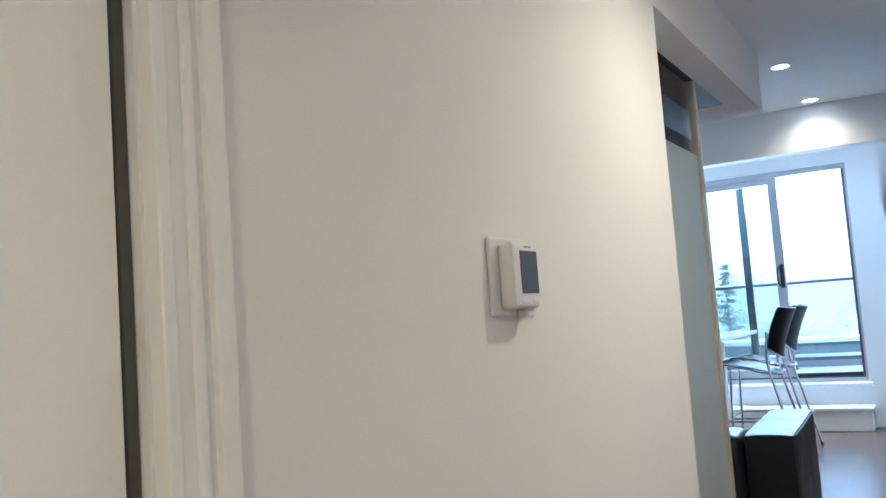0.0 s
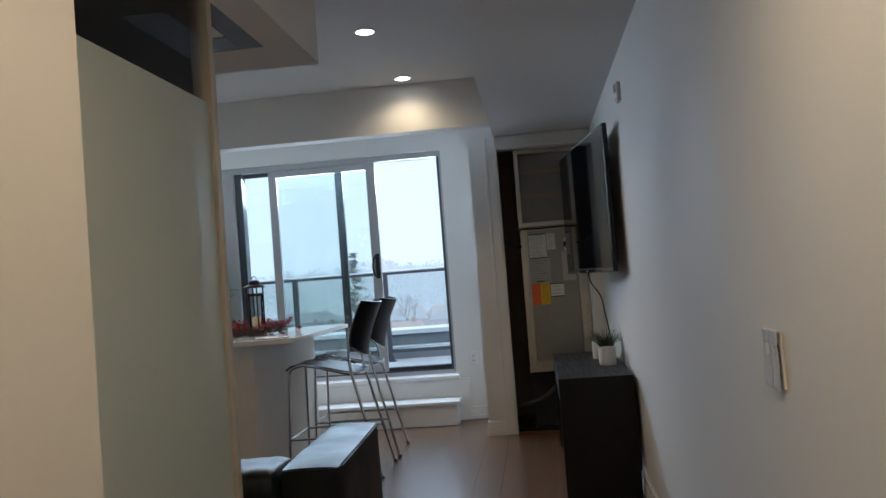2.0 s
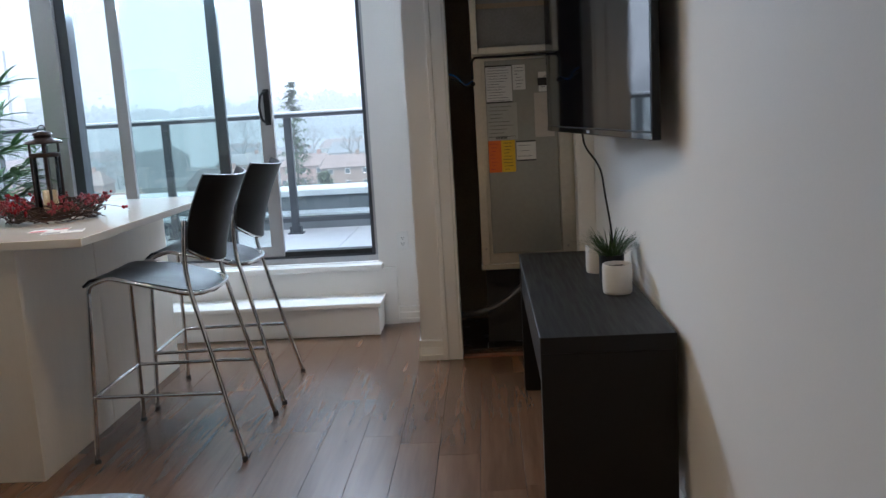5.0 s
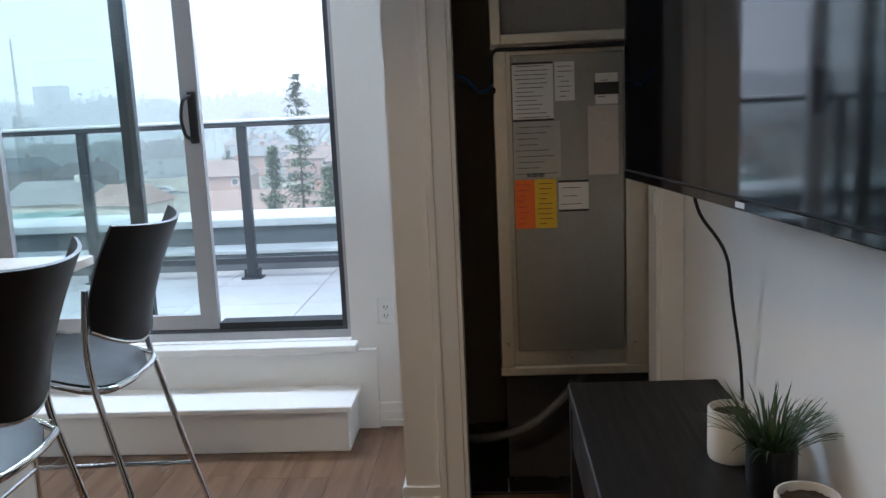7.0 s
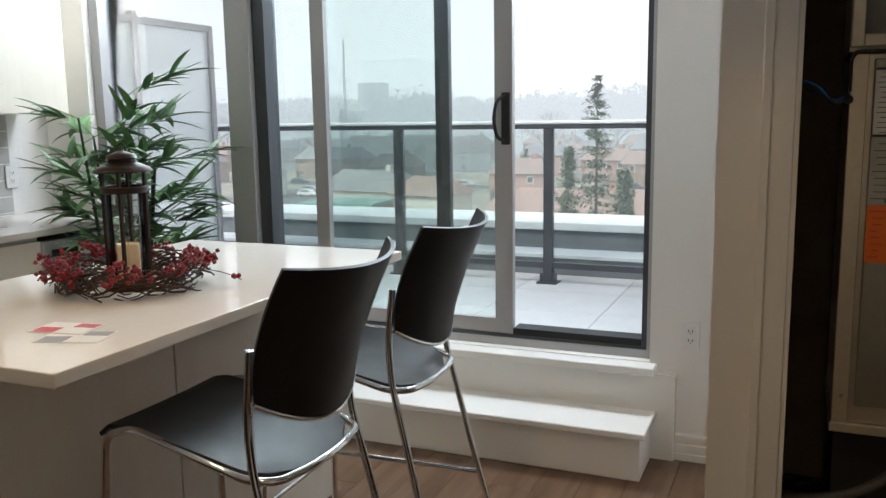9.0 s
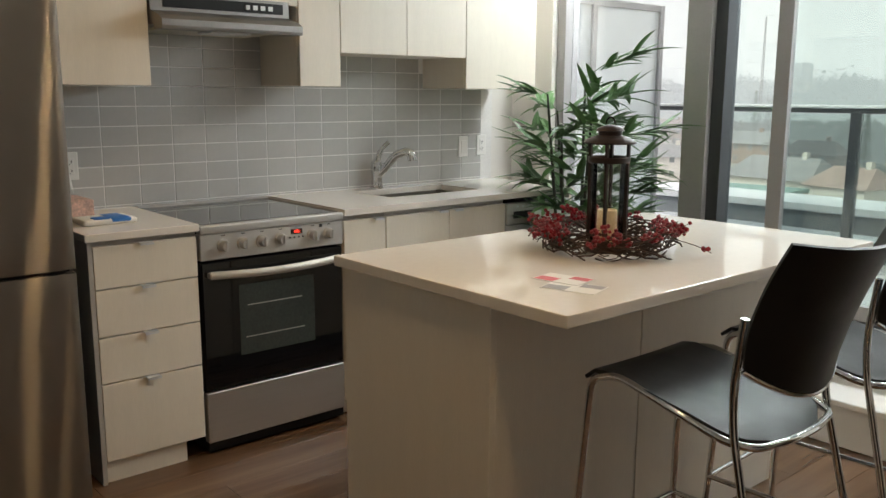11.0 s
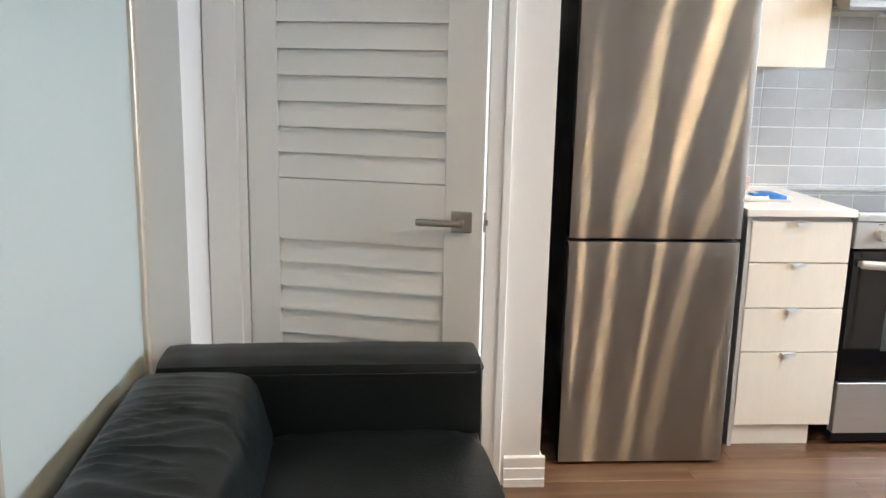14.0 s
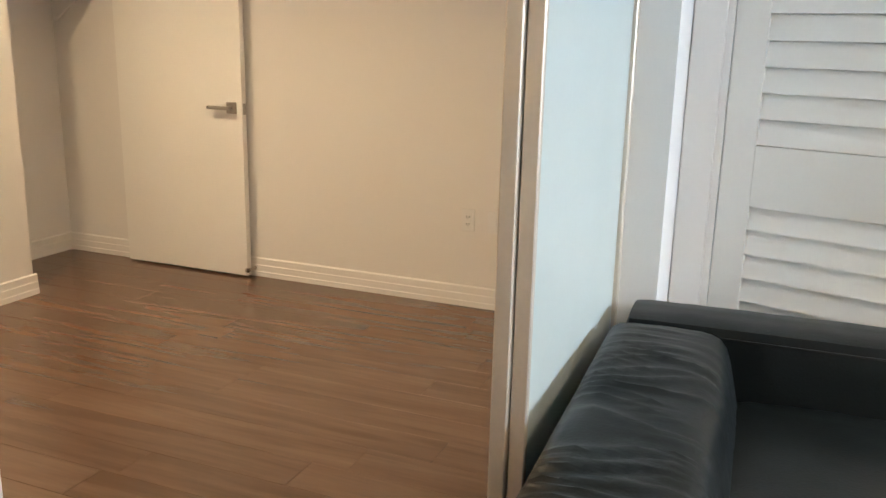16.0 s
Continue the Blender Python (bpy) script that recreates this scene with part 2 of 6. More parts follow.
M_LANTERN = thin_glass("lantern_glass", (0.97, 0.97, 0.96))
M_FROST = material("frosted_glass", (0.68, 0.735, 0.69), 0.4, var=0.015, scale=2, bump=0.0)
_b = M_FROST.node_tree.nodes["Principled BSDF"]
_b.inputs["Transmission Weight"].default_value = 0.35
M_FROST2 = material("frosted_balcony_glass", (0.90, 0.94, 0.95), 0.5, var=0.02, bump=0.0)
M_FROST2.node_tree.nodes["Principled BSDF"].inputs["Transmission Weight"].default_value = 0.88
M_RED = material("red_print", (0.5, 0.03, 0.04), 0.5)
M_BLUE = material("blue_print", (0.02, 0.16, 0.5), 0.5)
M_GREYPRINT = material("grey_print", (0.25, 0.24, 0.24), 0.5)


# ---- building blocks ----
def box(bm, x0, x1, y0, y1, z0, z1, bevel=0.0, seg=1):
    """A box between two corners, with rounded edges if wanted."""
    c = Matrix.Translation(((x0 + x1) / 2, (y0 + y1) / 2, (z0 + z1) / 2)) @ Matrix.Diagonal((abs(x1 - x0), abs(y1 - y0), abs(z1 - z0), 1))
    made = bmesh.ops.create_cube(bm, size=1.0, matrix=c)["verts"]
    if bevel:
        edges = {e for v in made for e in v.link_edges}
        bmesh.ops.bevel(bm, geom=list(edges), offset=bevel, segments=seg, profile=0.5, affect="EDGES", clamp_overlap=True)
    return bm


def boxes(*dims, bevel=0.0, seg=1):
    bm = bmesh.new()
    for d in dims:
        box(bm, *d, bevel=bevel, seg=seg)
    return bm


def cyl(bm, p, q, r, r2=None, seg=12, caps=True):
    """A round bar from p to q."""
    p, q = Vector(p), Vector(q)
    d = q - p
    m = Matrix.Translation((p + q) / 2) @ d.to_track_quat("Z", "Y").to_matrix().to_4x4()
    bmesh.ops.create_cone(bm, cap_ends=caps, segments=seg, radius1=r, radius2=r if r2 is None else r2, depth=d.length, matrix=m)
    return bm


def tube(bm, pts, r, seg=8, closed=False):
    """A bent bar along points, with shared rings and capped ends."""
    pts = [Vector(p) for p in pts]
    n = len(pts)
    rings = []
    up = None
    for i, p in enumerate(pts):
        a = pts[(i - 1) % n] if (closed or i) else p
        c = pts[(i + 1) % n] if (closed or i < n - 1) else p
        d = (c - a).normalized()
        if up is None:
            up = Vector((0, 0, 1)) if abs(d.z) < 0.9 else Vector((1, 0, 0))
        s = d.cross(up).normalized()
        up = s.cross(d).normalized()
        rr = r(i / max(1, n - 1)) if callable(r) else r
        rings.append([bm.verts.new(p + (s * math.cos(k * math.tau / seg) + up * math.sin(k * math.tau / seg)) * rr) for k in range(seg)])
    for i in range(n if closed else n - 1):
        a, c = rings[i], rings[(i + 1) % n]
        for k in range(seg):
            bm.faces.new((a[k], a[(k + 1) % seg], c[(k + 1) % seg], c[k]))
    if not closed:
        bm.faces.new(rings[0][::-1])
        bm.faces.new(rings[-1])
    return bm


def bend(pts, radius=0.03, steps=5):
    """Rounds the corners of a bent line."""
    pts = [Vector(p) for p in pts]
    out = [pts[0]]
    for a, b, c in zip(pts, pts[1:], pts[2:]):
        u, v = (a - b), (c - b)
        k = min(radius, u.length * 0.45, v.length * 0.45)
        p, q = b + u.normalized() * k, b + v.normalized() * k
        out += [p.lerp(b, s / steps).lerp(b.lerp(q, s / steps), s / steps) for s in range(steps + 1)]
    out.append(pts[-1])
    return out


def lathe(bm, profile, seg=24, centre=(0, 0, 0)):
    """Turns a profile of (radius, height) round the upright axis."""
    c = Vector(centre)
    rings = []
    for r, z in profile:
        rings.append([bm.verts.new(c + Vector((r * math.cos(k * math.tau / seg), r * math.sin(k * math.tau / seg), z))) for k in range(seg)])
    for a, b in zip(rings, rings[1:]):
        for k in range(seg):
            bm.faces.new((a[k], a[(k + 1) % seg], b[(k + 1) % seg], b[k]))
    if profile[0][0] > 0.0005:
        bm.faces.new(rings[0][::-1])
    if profile[-1][0] > 0.0005:
        bm.faces.new(rings[-1])
    return bm


def part(name, bm, mat, parent=None, label="", smooth=False):
    """Links a bmesh as one mesh under a thing or part."""
    me = bpy.data.meshes.new(name)
    bmesh.ops.recalc_face_normals(bm, faces=bm.faces)
    bm.to_mesh(me)
    bm.free()
    if smooth:
        me.shade_smooth()
        me.set_sharp_from_angle(angle=radians(40))
    me.materials.append(mat)
    ob = new(name, me)
    ob.parent = parent
    if label:
        tagged(ob, label)
    return ob


def thing(name, x, y, z, label, category, group="", rz=0.0):
    ob = new(name)
    ob.empty_display_size = 0.05
    ob.matrix_world = pose(x, y, z, 0, 0, rz)
    return tagged(ob, label, category, group)


def structure(name, bm, mat, label="", category="", smooth=False):
    return tagged(part(name, bm, mat, None, smooth=smooth), label, category, kind="structure")


# ---- the shell ----
HI, LOW, BULK = 2.66, 2.30, 2.044
structure("wall_east", boxes((0.602, 0.76, -1.6, 8.60, 0, 2.9)), M_WALL, "long plain white painted wall behind the television", "wall")
structure("wall_south", boxes((-0.74, 0.62, -1.74, -1.6, 0, 2.9)), M_WALL, "white painted wall at the entrance end of the hall", "wall")
structure("wall_hall", boxes((-0.74, -0.62, -1.6, -0.36, 0, 2.9), (-0.74, -0.62, -0.36, 0.54, 2.08, 2.9), (-0.74, -0.62, 0.54, 2.335, 0, 2.9)), M_WALL,
          "white painted hall wall with a thermostat on it", "wall")
# bulkhead that carries the sliding glass, an L of plasterboard with a slot for the track
structure("bulkhead", boxes((-0.737, -0.62, 2.335, 4.03, BULK, HI), (-0.95, -0.82, 2.335, 3.60, BULK, HI), (-2.63, -0.737, 3.76, 4.03, BULK, HI),
                            (-2.63, -0.95, 3.46, 3.60, BULK, HI), (-0.82, -0.737, 2.335, 3.76, 2.09, HI), (-2.63, -0.82, 3.60, 3.76, 2.09, HI)), M_WALL,
          "white plasterboard bulkhead over the sliding glass panels", "bulkhead")
structure("ceiling_hall", boxes((-0.62, 0.62, -1.6, 4.02, LOW, LOW + 0.3)), M_CEIL, "low white hall ceiling", "ceiling")
structure("ceiling_soffit", boxes((-0.14, 0.62, 4.02, 7.58, LOW, LOW + 0.45)), M_CEIL, "low white ceiling strip along the television wall", "ceiling")
structure("ceiling_main", boxes((-4.0, -0.14, 4.03, 7.08, HI, HI + 0.1), (-0.62, -0.14, 4.02, 4.03, LOW, HI + 0.1), (-4.0, -2.63, 3.4, 4.03, HI, HI + 0.1)), M_CEIL,
          "raised white ceiling with round recessed lights", "ceiling")
structure("window_header", boxes((-4.0, -0.14, 7.08, 7.22, 2.312, HI)), M_WALL, "white beam across the ceiling before the window", "beam")
structure("ceiling_window", boxes((-4.0, -0.14, 7.22, 8.60, 2.56, 2.72), (-0.14, 0.62, 7.58, 8.6, 2.56, 2.72)), M_CEIL, "white ceiling above the balcony window", "ceiling")
# window wall
WY = 8.42
structure("wall_north", boxes((-4.0, -3.55, WY, 8.60, 0, 2.9), (-0.65, 0.62, WY, 8.60, 0, 2.9), (-3.55, -0.65, WY, 8.60, 2.37, 2.9), (-3.55, -0.65, WY, 8.60, 0, 0.40)), M_WALL,
          "white wall around the balcony window", "wall")
structure("window_apron", boxes((-3.86, -0.54, 8.385, WY, 0.0, 0.36)), M_WALL, "boxed white panel below the window sill", "wall panel")
structure("window_sill", boxes((-3.86, -0.62, 8.34, 8.47, 0.36, 0.395), bevel=0.004), M_TRIM, "white painted window sill", "sill")
structure("window_step", boxes((-3.86, -0.632, 8.135, 8.385, 0.0, 0.178), (-3.86, -0.612, 8.105, 8.385, 0.178, 0.205), bevel=0.004), M_TRIM, "white painted step below the balcony door", "step")
# kitchen wall and the pieces of wall left of the fridge
structure("wall_kitchen", boxes((-4.0, -3.86, 4.92, WY, 0, 2.9)), M_WALL, "white kitchen wall", "wall")
structure("wall_fridge_side", boxes((-4.0, -2.92, 4.80, 4.92, 0, 2.9)), M_WALL, "white wall end beside the fridge", "wall")
structure("wall_door", boxes((-3.04, -2.92, 4.70, 4.80, 0, 2.9), (-3.04, -2.92, 3.93, 4.70, 2.07, 2.9), (-3.04, -2.92, 3.823, 3.93, 0, 2.9)), M_WALL, "white wall with a louvred door in it", "wall")
structure("wall_post", boxes((-4.24, -2.63, 3.60, 3.823, 0, 2.9)), M_WALL, "white wall end where the glass panels meet the wall", "wall")
structure("wall_bathroom", boxes((-4.24, -4.12, 3.84, 4.80, 0, 2.9)), M_WALL, "white wall of the small room behind the louvred door", "wall")
structure("ceiling_bathroom", boxes((-4.12, -3.04, 3.84, 4.80, 2.4, 2.5)), M_CEIL, "white ceiling of the small room", "ceiling")
# bedroom
structure("wall_bedroom_west", boxes((-4.24, -4.10, -0.20, 3.60, 0, 2.9)), M_WALL, "cream-lit bedroom wall with two outlets", "wall")
structure("wall_bedroom_south", boxes((-3.27, -0.74, 0.40, 0.53, 0, 2.9)), M_WALL, "white bedroom wall beside the wardrobe recess", "wall")
structure("wall_wardrobe", boxes((-4.10, -3.15, -0.20, -0.05, 0, 2.9), (-3.27, -3.15, -0.05, 0.40, 0, 2.9)), M_WALL, "white walls of the wardrobe recess", "wall")
structure("ceiling_bedroom", boxes((-4.10, -0.95, -0.05, 3.46, 2.42, 2.52), (-0.95, -0.74, 0.53, 2.335, 2.42, 2.52)), M_CEIL, "white bedroom ceiling", "ceiling")
# closet
structure("wall_closet", boxes((-0.34, -0.14, 7.58, 7.70, 0, 2.9), (-0.14, 0.53, 7.58, 7.70, 2.215, 2.9), (0.53, 0.62, 7.58, 7.70, 0, 2.9), (-0.34, -0.24, 7.70, WY, 0, 2.9)), M_WALL,
          "white wall round the open service closet", "wall")
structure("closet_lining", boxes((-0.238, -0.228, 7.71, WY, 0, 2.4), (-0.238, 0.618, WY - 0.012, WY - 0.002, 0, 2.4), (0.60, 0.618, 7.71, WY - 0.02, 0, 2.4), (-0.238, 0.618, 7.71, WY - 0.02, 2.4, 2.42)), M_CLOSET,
          "darker brown inside of the service closet", "closet lining")
# ---- trim, doors and sliding glass ----
SKIRT = [(0.0, 0.0), (0.017, 0.0), (0.017, 0.028), (0.014, 0.031), (0.014, 0.066), (0.011, 0.070), (0.011, 0.104), (0.004, 0.110), (0.0, 0.110)]


def baseboard(p, q, out):
    """Grooved skirting from p to q on the floor, with its face towards out."""
    bm = bmesh.new()
    ends = []
    for e in (p, q):
        ends.append([bm.verts.new((e[0] + out[0] * d, e[1] + out[1] * d, z)) for d, z in SKIRT])
    n = len(SKIRT)
    for k in range(n):
        bm.faces.new((ends[0][k], ends[0][(k + 1) % n], ends[1][(k + 1) % n], ends[1][k]))
    bm.faces.new(ends[0])
    bm.faces.new(ends[1][::-1])
    return structure("baseboard", bm, M_TRIM, "white painted skirting board with two grooves", "baseboard")


for p, q, out in [((0.602, -1.6), (0.602, 7.58), (-1, 0)), ((-0.34, 7.58), (-0.222, 7.58), (0, -1)), ((-0.34, 7.563), (-0.34, 8.42), (-1, 0)),
                  ((-2.92, 4.795), (-2.92, 4.937), (1, 0)), ((-3.05, 4.92), (-2.92, 4.92), (0, 1)), ((-4.10, -0.05), (-4.10, 3.60), (1, 0)),
                  ((-3.287, 0.53), (-0.74, 0.53), (0, 1)), ((-3.27, -0.05), (-3.27, 0.53), (-1, 0)), ((-4.10, -0.05), (-3.27, -0.05), (0, 1)),
                  ((-0.62, 0.617), (-0.62, 2.335), (1, 0)), ((-0.54, 8.42), (-0.34, 8.42), (0, -1)), ((-4.10, 3.60), (-2.54, 3.60), (0, -1))]:
    baseboard(p, q, out)


def casing(name, pieces, label):
    """Door casing: flat boards, each with a raised outer bead."""
    bm = bmesh.new()
    for d in pieces:
        box(bm, *d, bevel=0.003, seg=2)
    return structure(name, bm, M_TRIM, label, "door trim")


# hall cupboard door
casing("door_trim_hall", [(-0.622, -0.606, 0.530, 0.612, 0, 2.16), (-0.622, -0.597, 0.590, 0.616, 0, 2.165), (-0.622, -0.600, 0.529, 0.545, 0, 2.085), (-0.622, -0.601, 0.566, 0.579, 0, 2.12),
                          (-0.622, -0.604, -0.46, -0.365, 0, 2.16), (-0.622, -0.604, -0.365, 0.545, 2.08, 2.16)], "white moulded casing of the hall cupboard door")
structure("door_jamb_hall", boxes((-0.74, -0.621, 0.525, 0.541, 0, 2.08), (-0.74, -0.621, -0.361, -0.34, 0, 2.08), (-0.74, -0.621, -0.34, 0.525, 2.06, 2.081)), M_TRIM, "white door jamb in the hall", "door jamb")
# dark olive strip stands in for the shade between door and casing
structure("door_gap_shade_hall", boxes((-0.66, -0.632, 0.509, 0.5245, 0.008, 2.055), bevel=0.002), material("olive_gap_shade", (0.09, 0.083, 0.06), 0.8, var=0.1), "dark strip painted as the shade in the gap beside the cupboard door", "door seal")
d1 = thing("door_1", -0.648, -0.335, 0.0, "plain white painted cupboard door, closed", "door")
tagged(d1, kind="structure")
part("panel", boxes((-0.02, 0.02, 0, 0.840, 0.008, 2.055), bevel=0.002), M_DOOR, d1)

# louvred door, ajar
casing("door_trim_louvre", [(-2.922, -2.905, 4.705, 4.775, 0, 2.14), (-2.922, -2.899, 4.755, 4.782, 0, 2.145), (-2.922, -2.905, 3.826, 3.925, 0, 2.14), (-2.922, -2.905, 3.925, 4.705, 2.07, 2.14)],
       "white moulded casing round the louvred door")
structure("door_jamb_louvre", boxes((-3.04, -2.921, 4.683, 4.701, 0, 2.07), (-3.04, -2.921, 3.929, 3.947, 0, 2.07), (-3.04, -2.921, 3.947, 4.683, 2.052, 2.071)), M_TRIM, "white jamb of the louvred door", "door jamb")
d2 = thing("door_2", -2.93, 3.95, 0.0, "white louvred door standing ajar behind the sofa", "door", rz=-16)
tagged(d2, kind="structure")
W = 0.755
part("stile", boxes((-0.038, 0, 0, 0.102, 0.012, 2.04), bevel=0.002), M_DOOR, d2)
part("stile", boxes((-0.038, 0, 0.636, W, 0.012, 2.04), bevel=0.002), M_DOOR, d2)
part("rail", boxes((-0.038, 0, 0.102, 0.636, 0.012, 0.163), bevel=0.001), M_DOOR, d2)
part("rail", boxes((-0.038, 0, 0.102, 0.636, 0.870, 1.062), bevel=0.001), M_DOOR, d2)
part("rail", boxes((-0.038, 0, 0.102, 0.636, 1.926, 2.04), bevel=0.001), M_DOOR, d2)


def louvre_mesh():
    bm = bmesh.new()
    y0, y1 = 0.1021, 0.6359
    prof = [(-0.001, 0.0035), (-0.017, 0.0785), (-0.025, 0.0785), (-0.020, 0.0035)]
    a = [bm.verts.new((x, y0, z)) for x, z in prof]
    b = [bm.verts.new((x, y1, z)) for x, z in prof]
    for k in range(4):
        bm.faces.new((a[k], a[(k + 1) % 4], b[(k + 1) % 4], b[k]))
    bm.faces.new(a)
    bm.faces.new(b[::-1])
    return bm


part("backing", boxes((-0.037, -0.0262, 0.102, 0.636, 0.163, 0.870), (-0.037, -0.0262, 0.102, 0.636, 1.062, 1.926)), M_DOOR, d2)
slat0 = part("slat", louvre_mesh(), M_DOOR, d2)
slat0.location.z = 1.062
for z in [1.062 + 0.0785 * k for k in range(1, 11)] + [0.870 - 0.0785 * k for k in range(1, 10)]:
    s = new("slat", slat0.data)
    s.parent = d2
    s.location.z = z


def lever_handle(parent, y, z, toward=-1, x=0.0):
    """Square rose with a flat lever; x is the door's face."""
    rose = part("handle", boxes((x + 0.001, x + 0.010, y - 0.032, y + 0.032, z - 0.032, z + 0.032), bevel=0.003, seg=2), M_NICKEL, parent, "brushed nickel lever handle on a square plate")
    bm = bmesh.new()
    cyl(bm, (x + 0.008, y, z), (x + 0.05, y, z), 0.010, seg=14)
    box(bm, x + 0.040, x + 0.056, min(y + 0.012, y - 0.012 + toward * 0.12) if toward < 0 else y - 0.012, y + 0.012 if toward < 0 else y + 0.13, z - 0.010, z + 0.010, bevel=0.005, seg=3)
    part("lever", bm, M_NICKEL, rose, smooth=True)


lever_handle(d2, 0.690, 0.955)
part("latch", boxes((-0.03, -0.008, W, W + 0.004, 0.925, 0.985), (-0.024, -0.014, W, W + 0.012, 0.945, 0.962)), M_NICKEL, d2, "nickel latch plate on the door edge")
structure("bathroom_floor", boxes((-4.12, -3.04, 3.84, 4.80, -0.012, -0.002)), M_CONC, "pale tiled floor of the small room", "floor")

# closet casing and threshold
casing("door_trim_closet", [(-0.215, -0.135, 7.560, 7.582, 0, 2.29), (-0.222, -0.196, 7.553, 7.582, 0, 2.295), (0.525, 0.60, 7.560, 7.582, 0, 2.29), (-0.135, 0.525, 7.560, 7.582, 2.21, 2.29)],
       "white moulded casing of the service closet")
structure("door_jamb_closet", boxes((-0.141, -0.122, 7.565, 7.702, 0, 2.215), (0.512, 0.531, 7.565, 7.702, 0, 2.215), (-0.122, 0.512, 7.565, 7.702, 2.196, 2.216)), M_TRIM, "white jamb of the service closet", "door jamb")
structure("strike_plate", boxes((-0.1225, -0.119, 7.60, 7.63, 0.955, 1.02)), M_NICKEL, "small brass-coloured strike plate in the closet jamb", "strike plate")
structure("hinge", boxes((0.506, 0.514, 7.575, 7.60, 1.02, 1.10), bevel=0.002), M_TRIM, "small white painted door hinge in the closet jamb", "hinge")
structure("threshold", boxes((-0.12, 0.51, 7.58, 7.63, 0.0, 0.008), bevel=0.003), material("red_brown_wood", (0.20, 0.075, 0.04), 0.45, var=0.15, stretch=(1, 20, 1)), "reddish wooden threshold strip at the closet", "threshold")


def sliding_panel(x, y, rz, length, label, group, sw=0.034):
    """Frosted pane in thin champagne stiles; the top strip of the glass is clear."""
    p = thing("sliding_glass_panel", x, y, 0.0, label, "glass panel", group, rz)
    part("stile", boxes((0, 0.034, -0.018, 0.018, 0.012, 2.085), bevel=0.003), M_CHAMP, p, "aluminium stile")
    part("stile", boxes((length - sw, length, -0.018, 0.018, 0.012, 2.085), bevel=0.003), M_CHAMP, p, "champagne aluminium stile")
    part("bottom_rail", boxes((0.034, length - sw, -0.016, 0.016, 0.012, 0.06)), M_CHAMP, p)
    part("top_rail", boxes((0.034, length - sw, -0.010, 0.010, 2.06, 2.085)), M_CHAMP, p)
    part("frosted_pane", boxes((0.034, length - sw, -0.005, 0.005, 0.06, 1.755)), M_FROST, p, "pale green frosted glass")
    pane = part("clear_pane", boxes((0.034, length - sw, -0.004, 0.004, 1.755, 2.06)), M_PANE, p, "clear glass strip")
    pane.visible_shadow = False
    return p


sliding_panel(-0.757, 3.29, -90, 0.98, "tall frosted glass sliding panel with champagne frame beside the hall wall", "sliding glass panels")
sliding_panel(-0.793, 3.18, -90, 0.95, "tall frosted glass sliding panel behind another one", "sliding glass panels")
sliding_panel(-2.635, 3.690, 0, 0.976, "tall frosted glass sliding panel with champagne frame behind the sofa", "sliding glass panels", 0.018)
sliding_panel(-2.635, 3.652, 0, 0.99, "tall frosted glass sliding panel on the bedroom side", "sliding glass panels")
structure("sliding_track", boxes((-0.815, -0.7375, 2.34, 3.755, 2.045, 2.088), (-2.535, -0.816, 3.61, 3.755, 2.045, 2.088)), M_ALUDARK, "dark aluminium ceiling track of the sliding glass", "track")
structure("sliding_floor_rail", boxes((-0.80, -0.75, 2.34, 3.70, 0.0, 0.006), (-2.54, -0.80, 3.63, 3.72, 0.0, 0.006)), M_CHAMP, "thin floor guide of the sliding glass", "track")

# bedroom door leaning open along the wall
d3 = thing("door_3", -4.045, 1.345, 0.0, "plain white bedroom door opened flat against the wall", "door", rz=0)
tagged(d3, kind="structure")
part("panel", boxes((-0.02, 0.02, -0.86, 0, 0.012, 2.04), bevel=0.002), M_DOOR, d3)
lever_handle(d3, -0.065, 0.965, x=0.02)
part("latch", boxes((-0.012, 0.012, 0.0, 0.003, 0.93, 0.99)), M_NICKEL, d3)
stop = thing("door_stop", -4.07, 1.36, 0.0, "small metal door stop on the bedroom skirting", "door stop")
bm = bmesh.new()
cyl(bm, (-0.015, 0, 0.05), (0.06, 0, 0.05), 0.009, seg=10)
cyl(bm, (0.055, 0, 0.05), (0.07, 0, 0.05), 0.014, seg=10)
part("spring", bm, M_NICKEL, stop, smooth=True)
shelf = thing("wardrobe_shelf", -3.69, -0.05, 1.66, "white wardrobe shelf on a bracket in the recess", "shelf")
part("board", boxes((-0.41, 0.41, 0.0, 0.40, 0, 0.018)), M_TRIM, shelf)
bm = bmesh.new()
tube(bm, bend([(-0.40, 0.02, -0.24), (-0.40, 0.04, -0.24), (-0.40, 0.34, -0.02), (-0.40, 0.38, 0.0)], 0.04), 0.009)
part("bracket", bm, M_TRIM, shelf, smooth=True)
bm = bmesh.new()
cyl(bm, (-0.41, 0.30, -0.06), (0.41, 0.30, -0.06), 0.014)
part("hanging_rail", bm, M_TRIM, shelf, smooth=True)


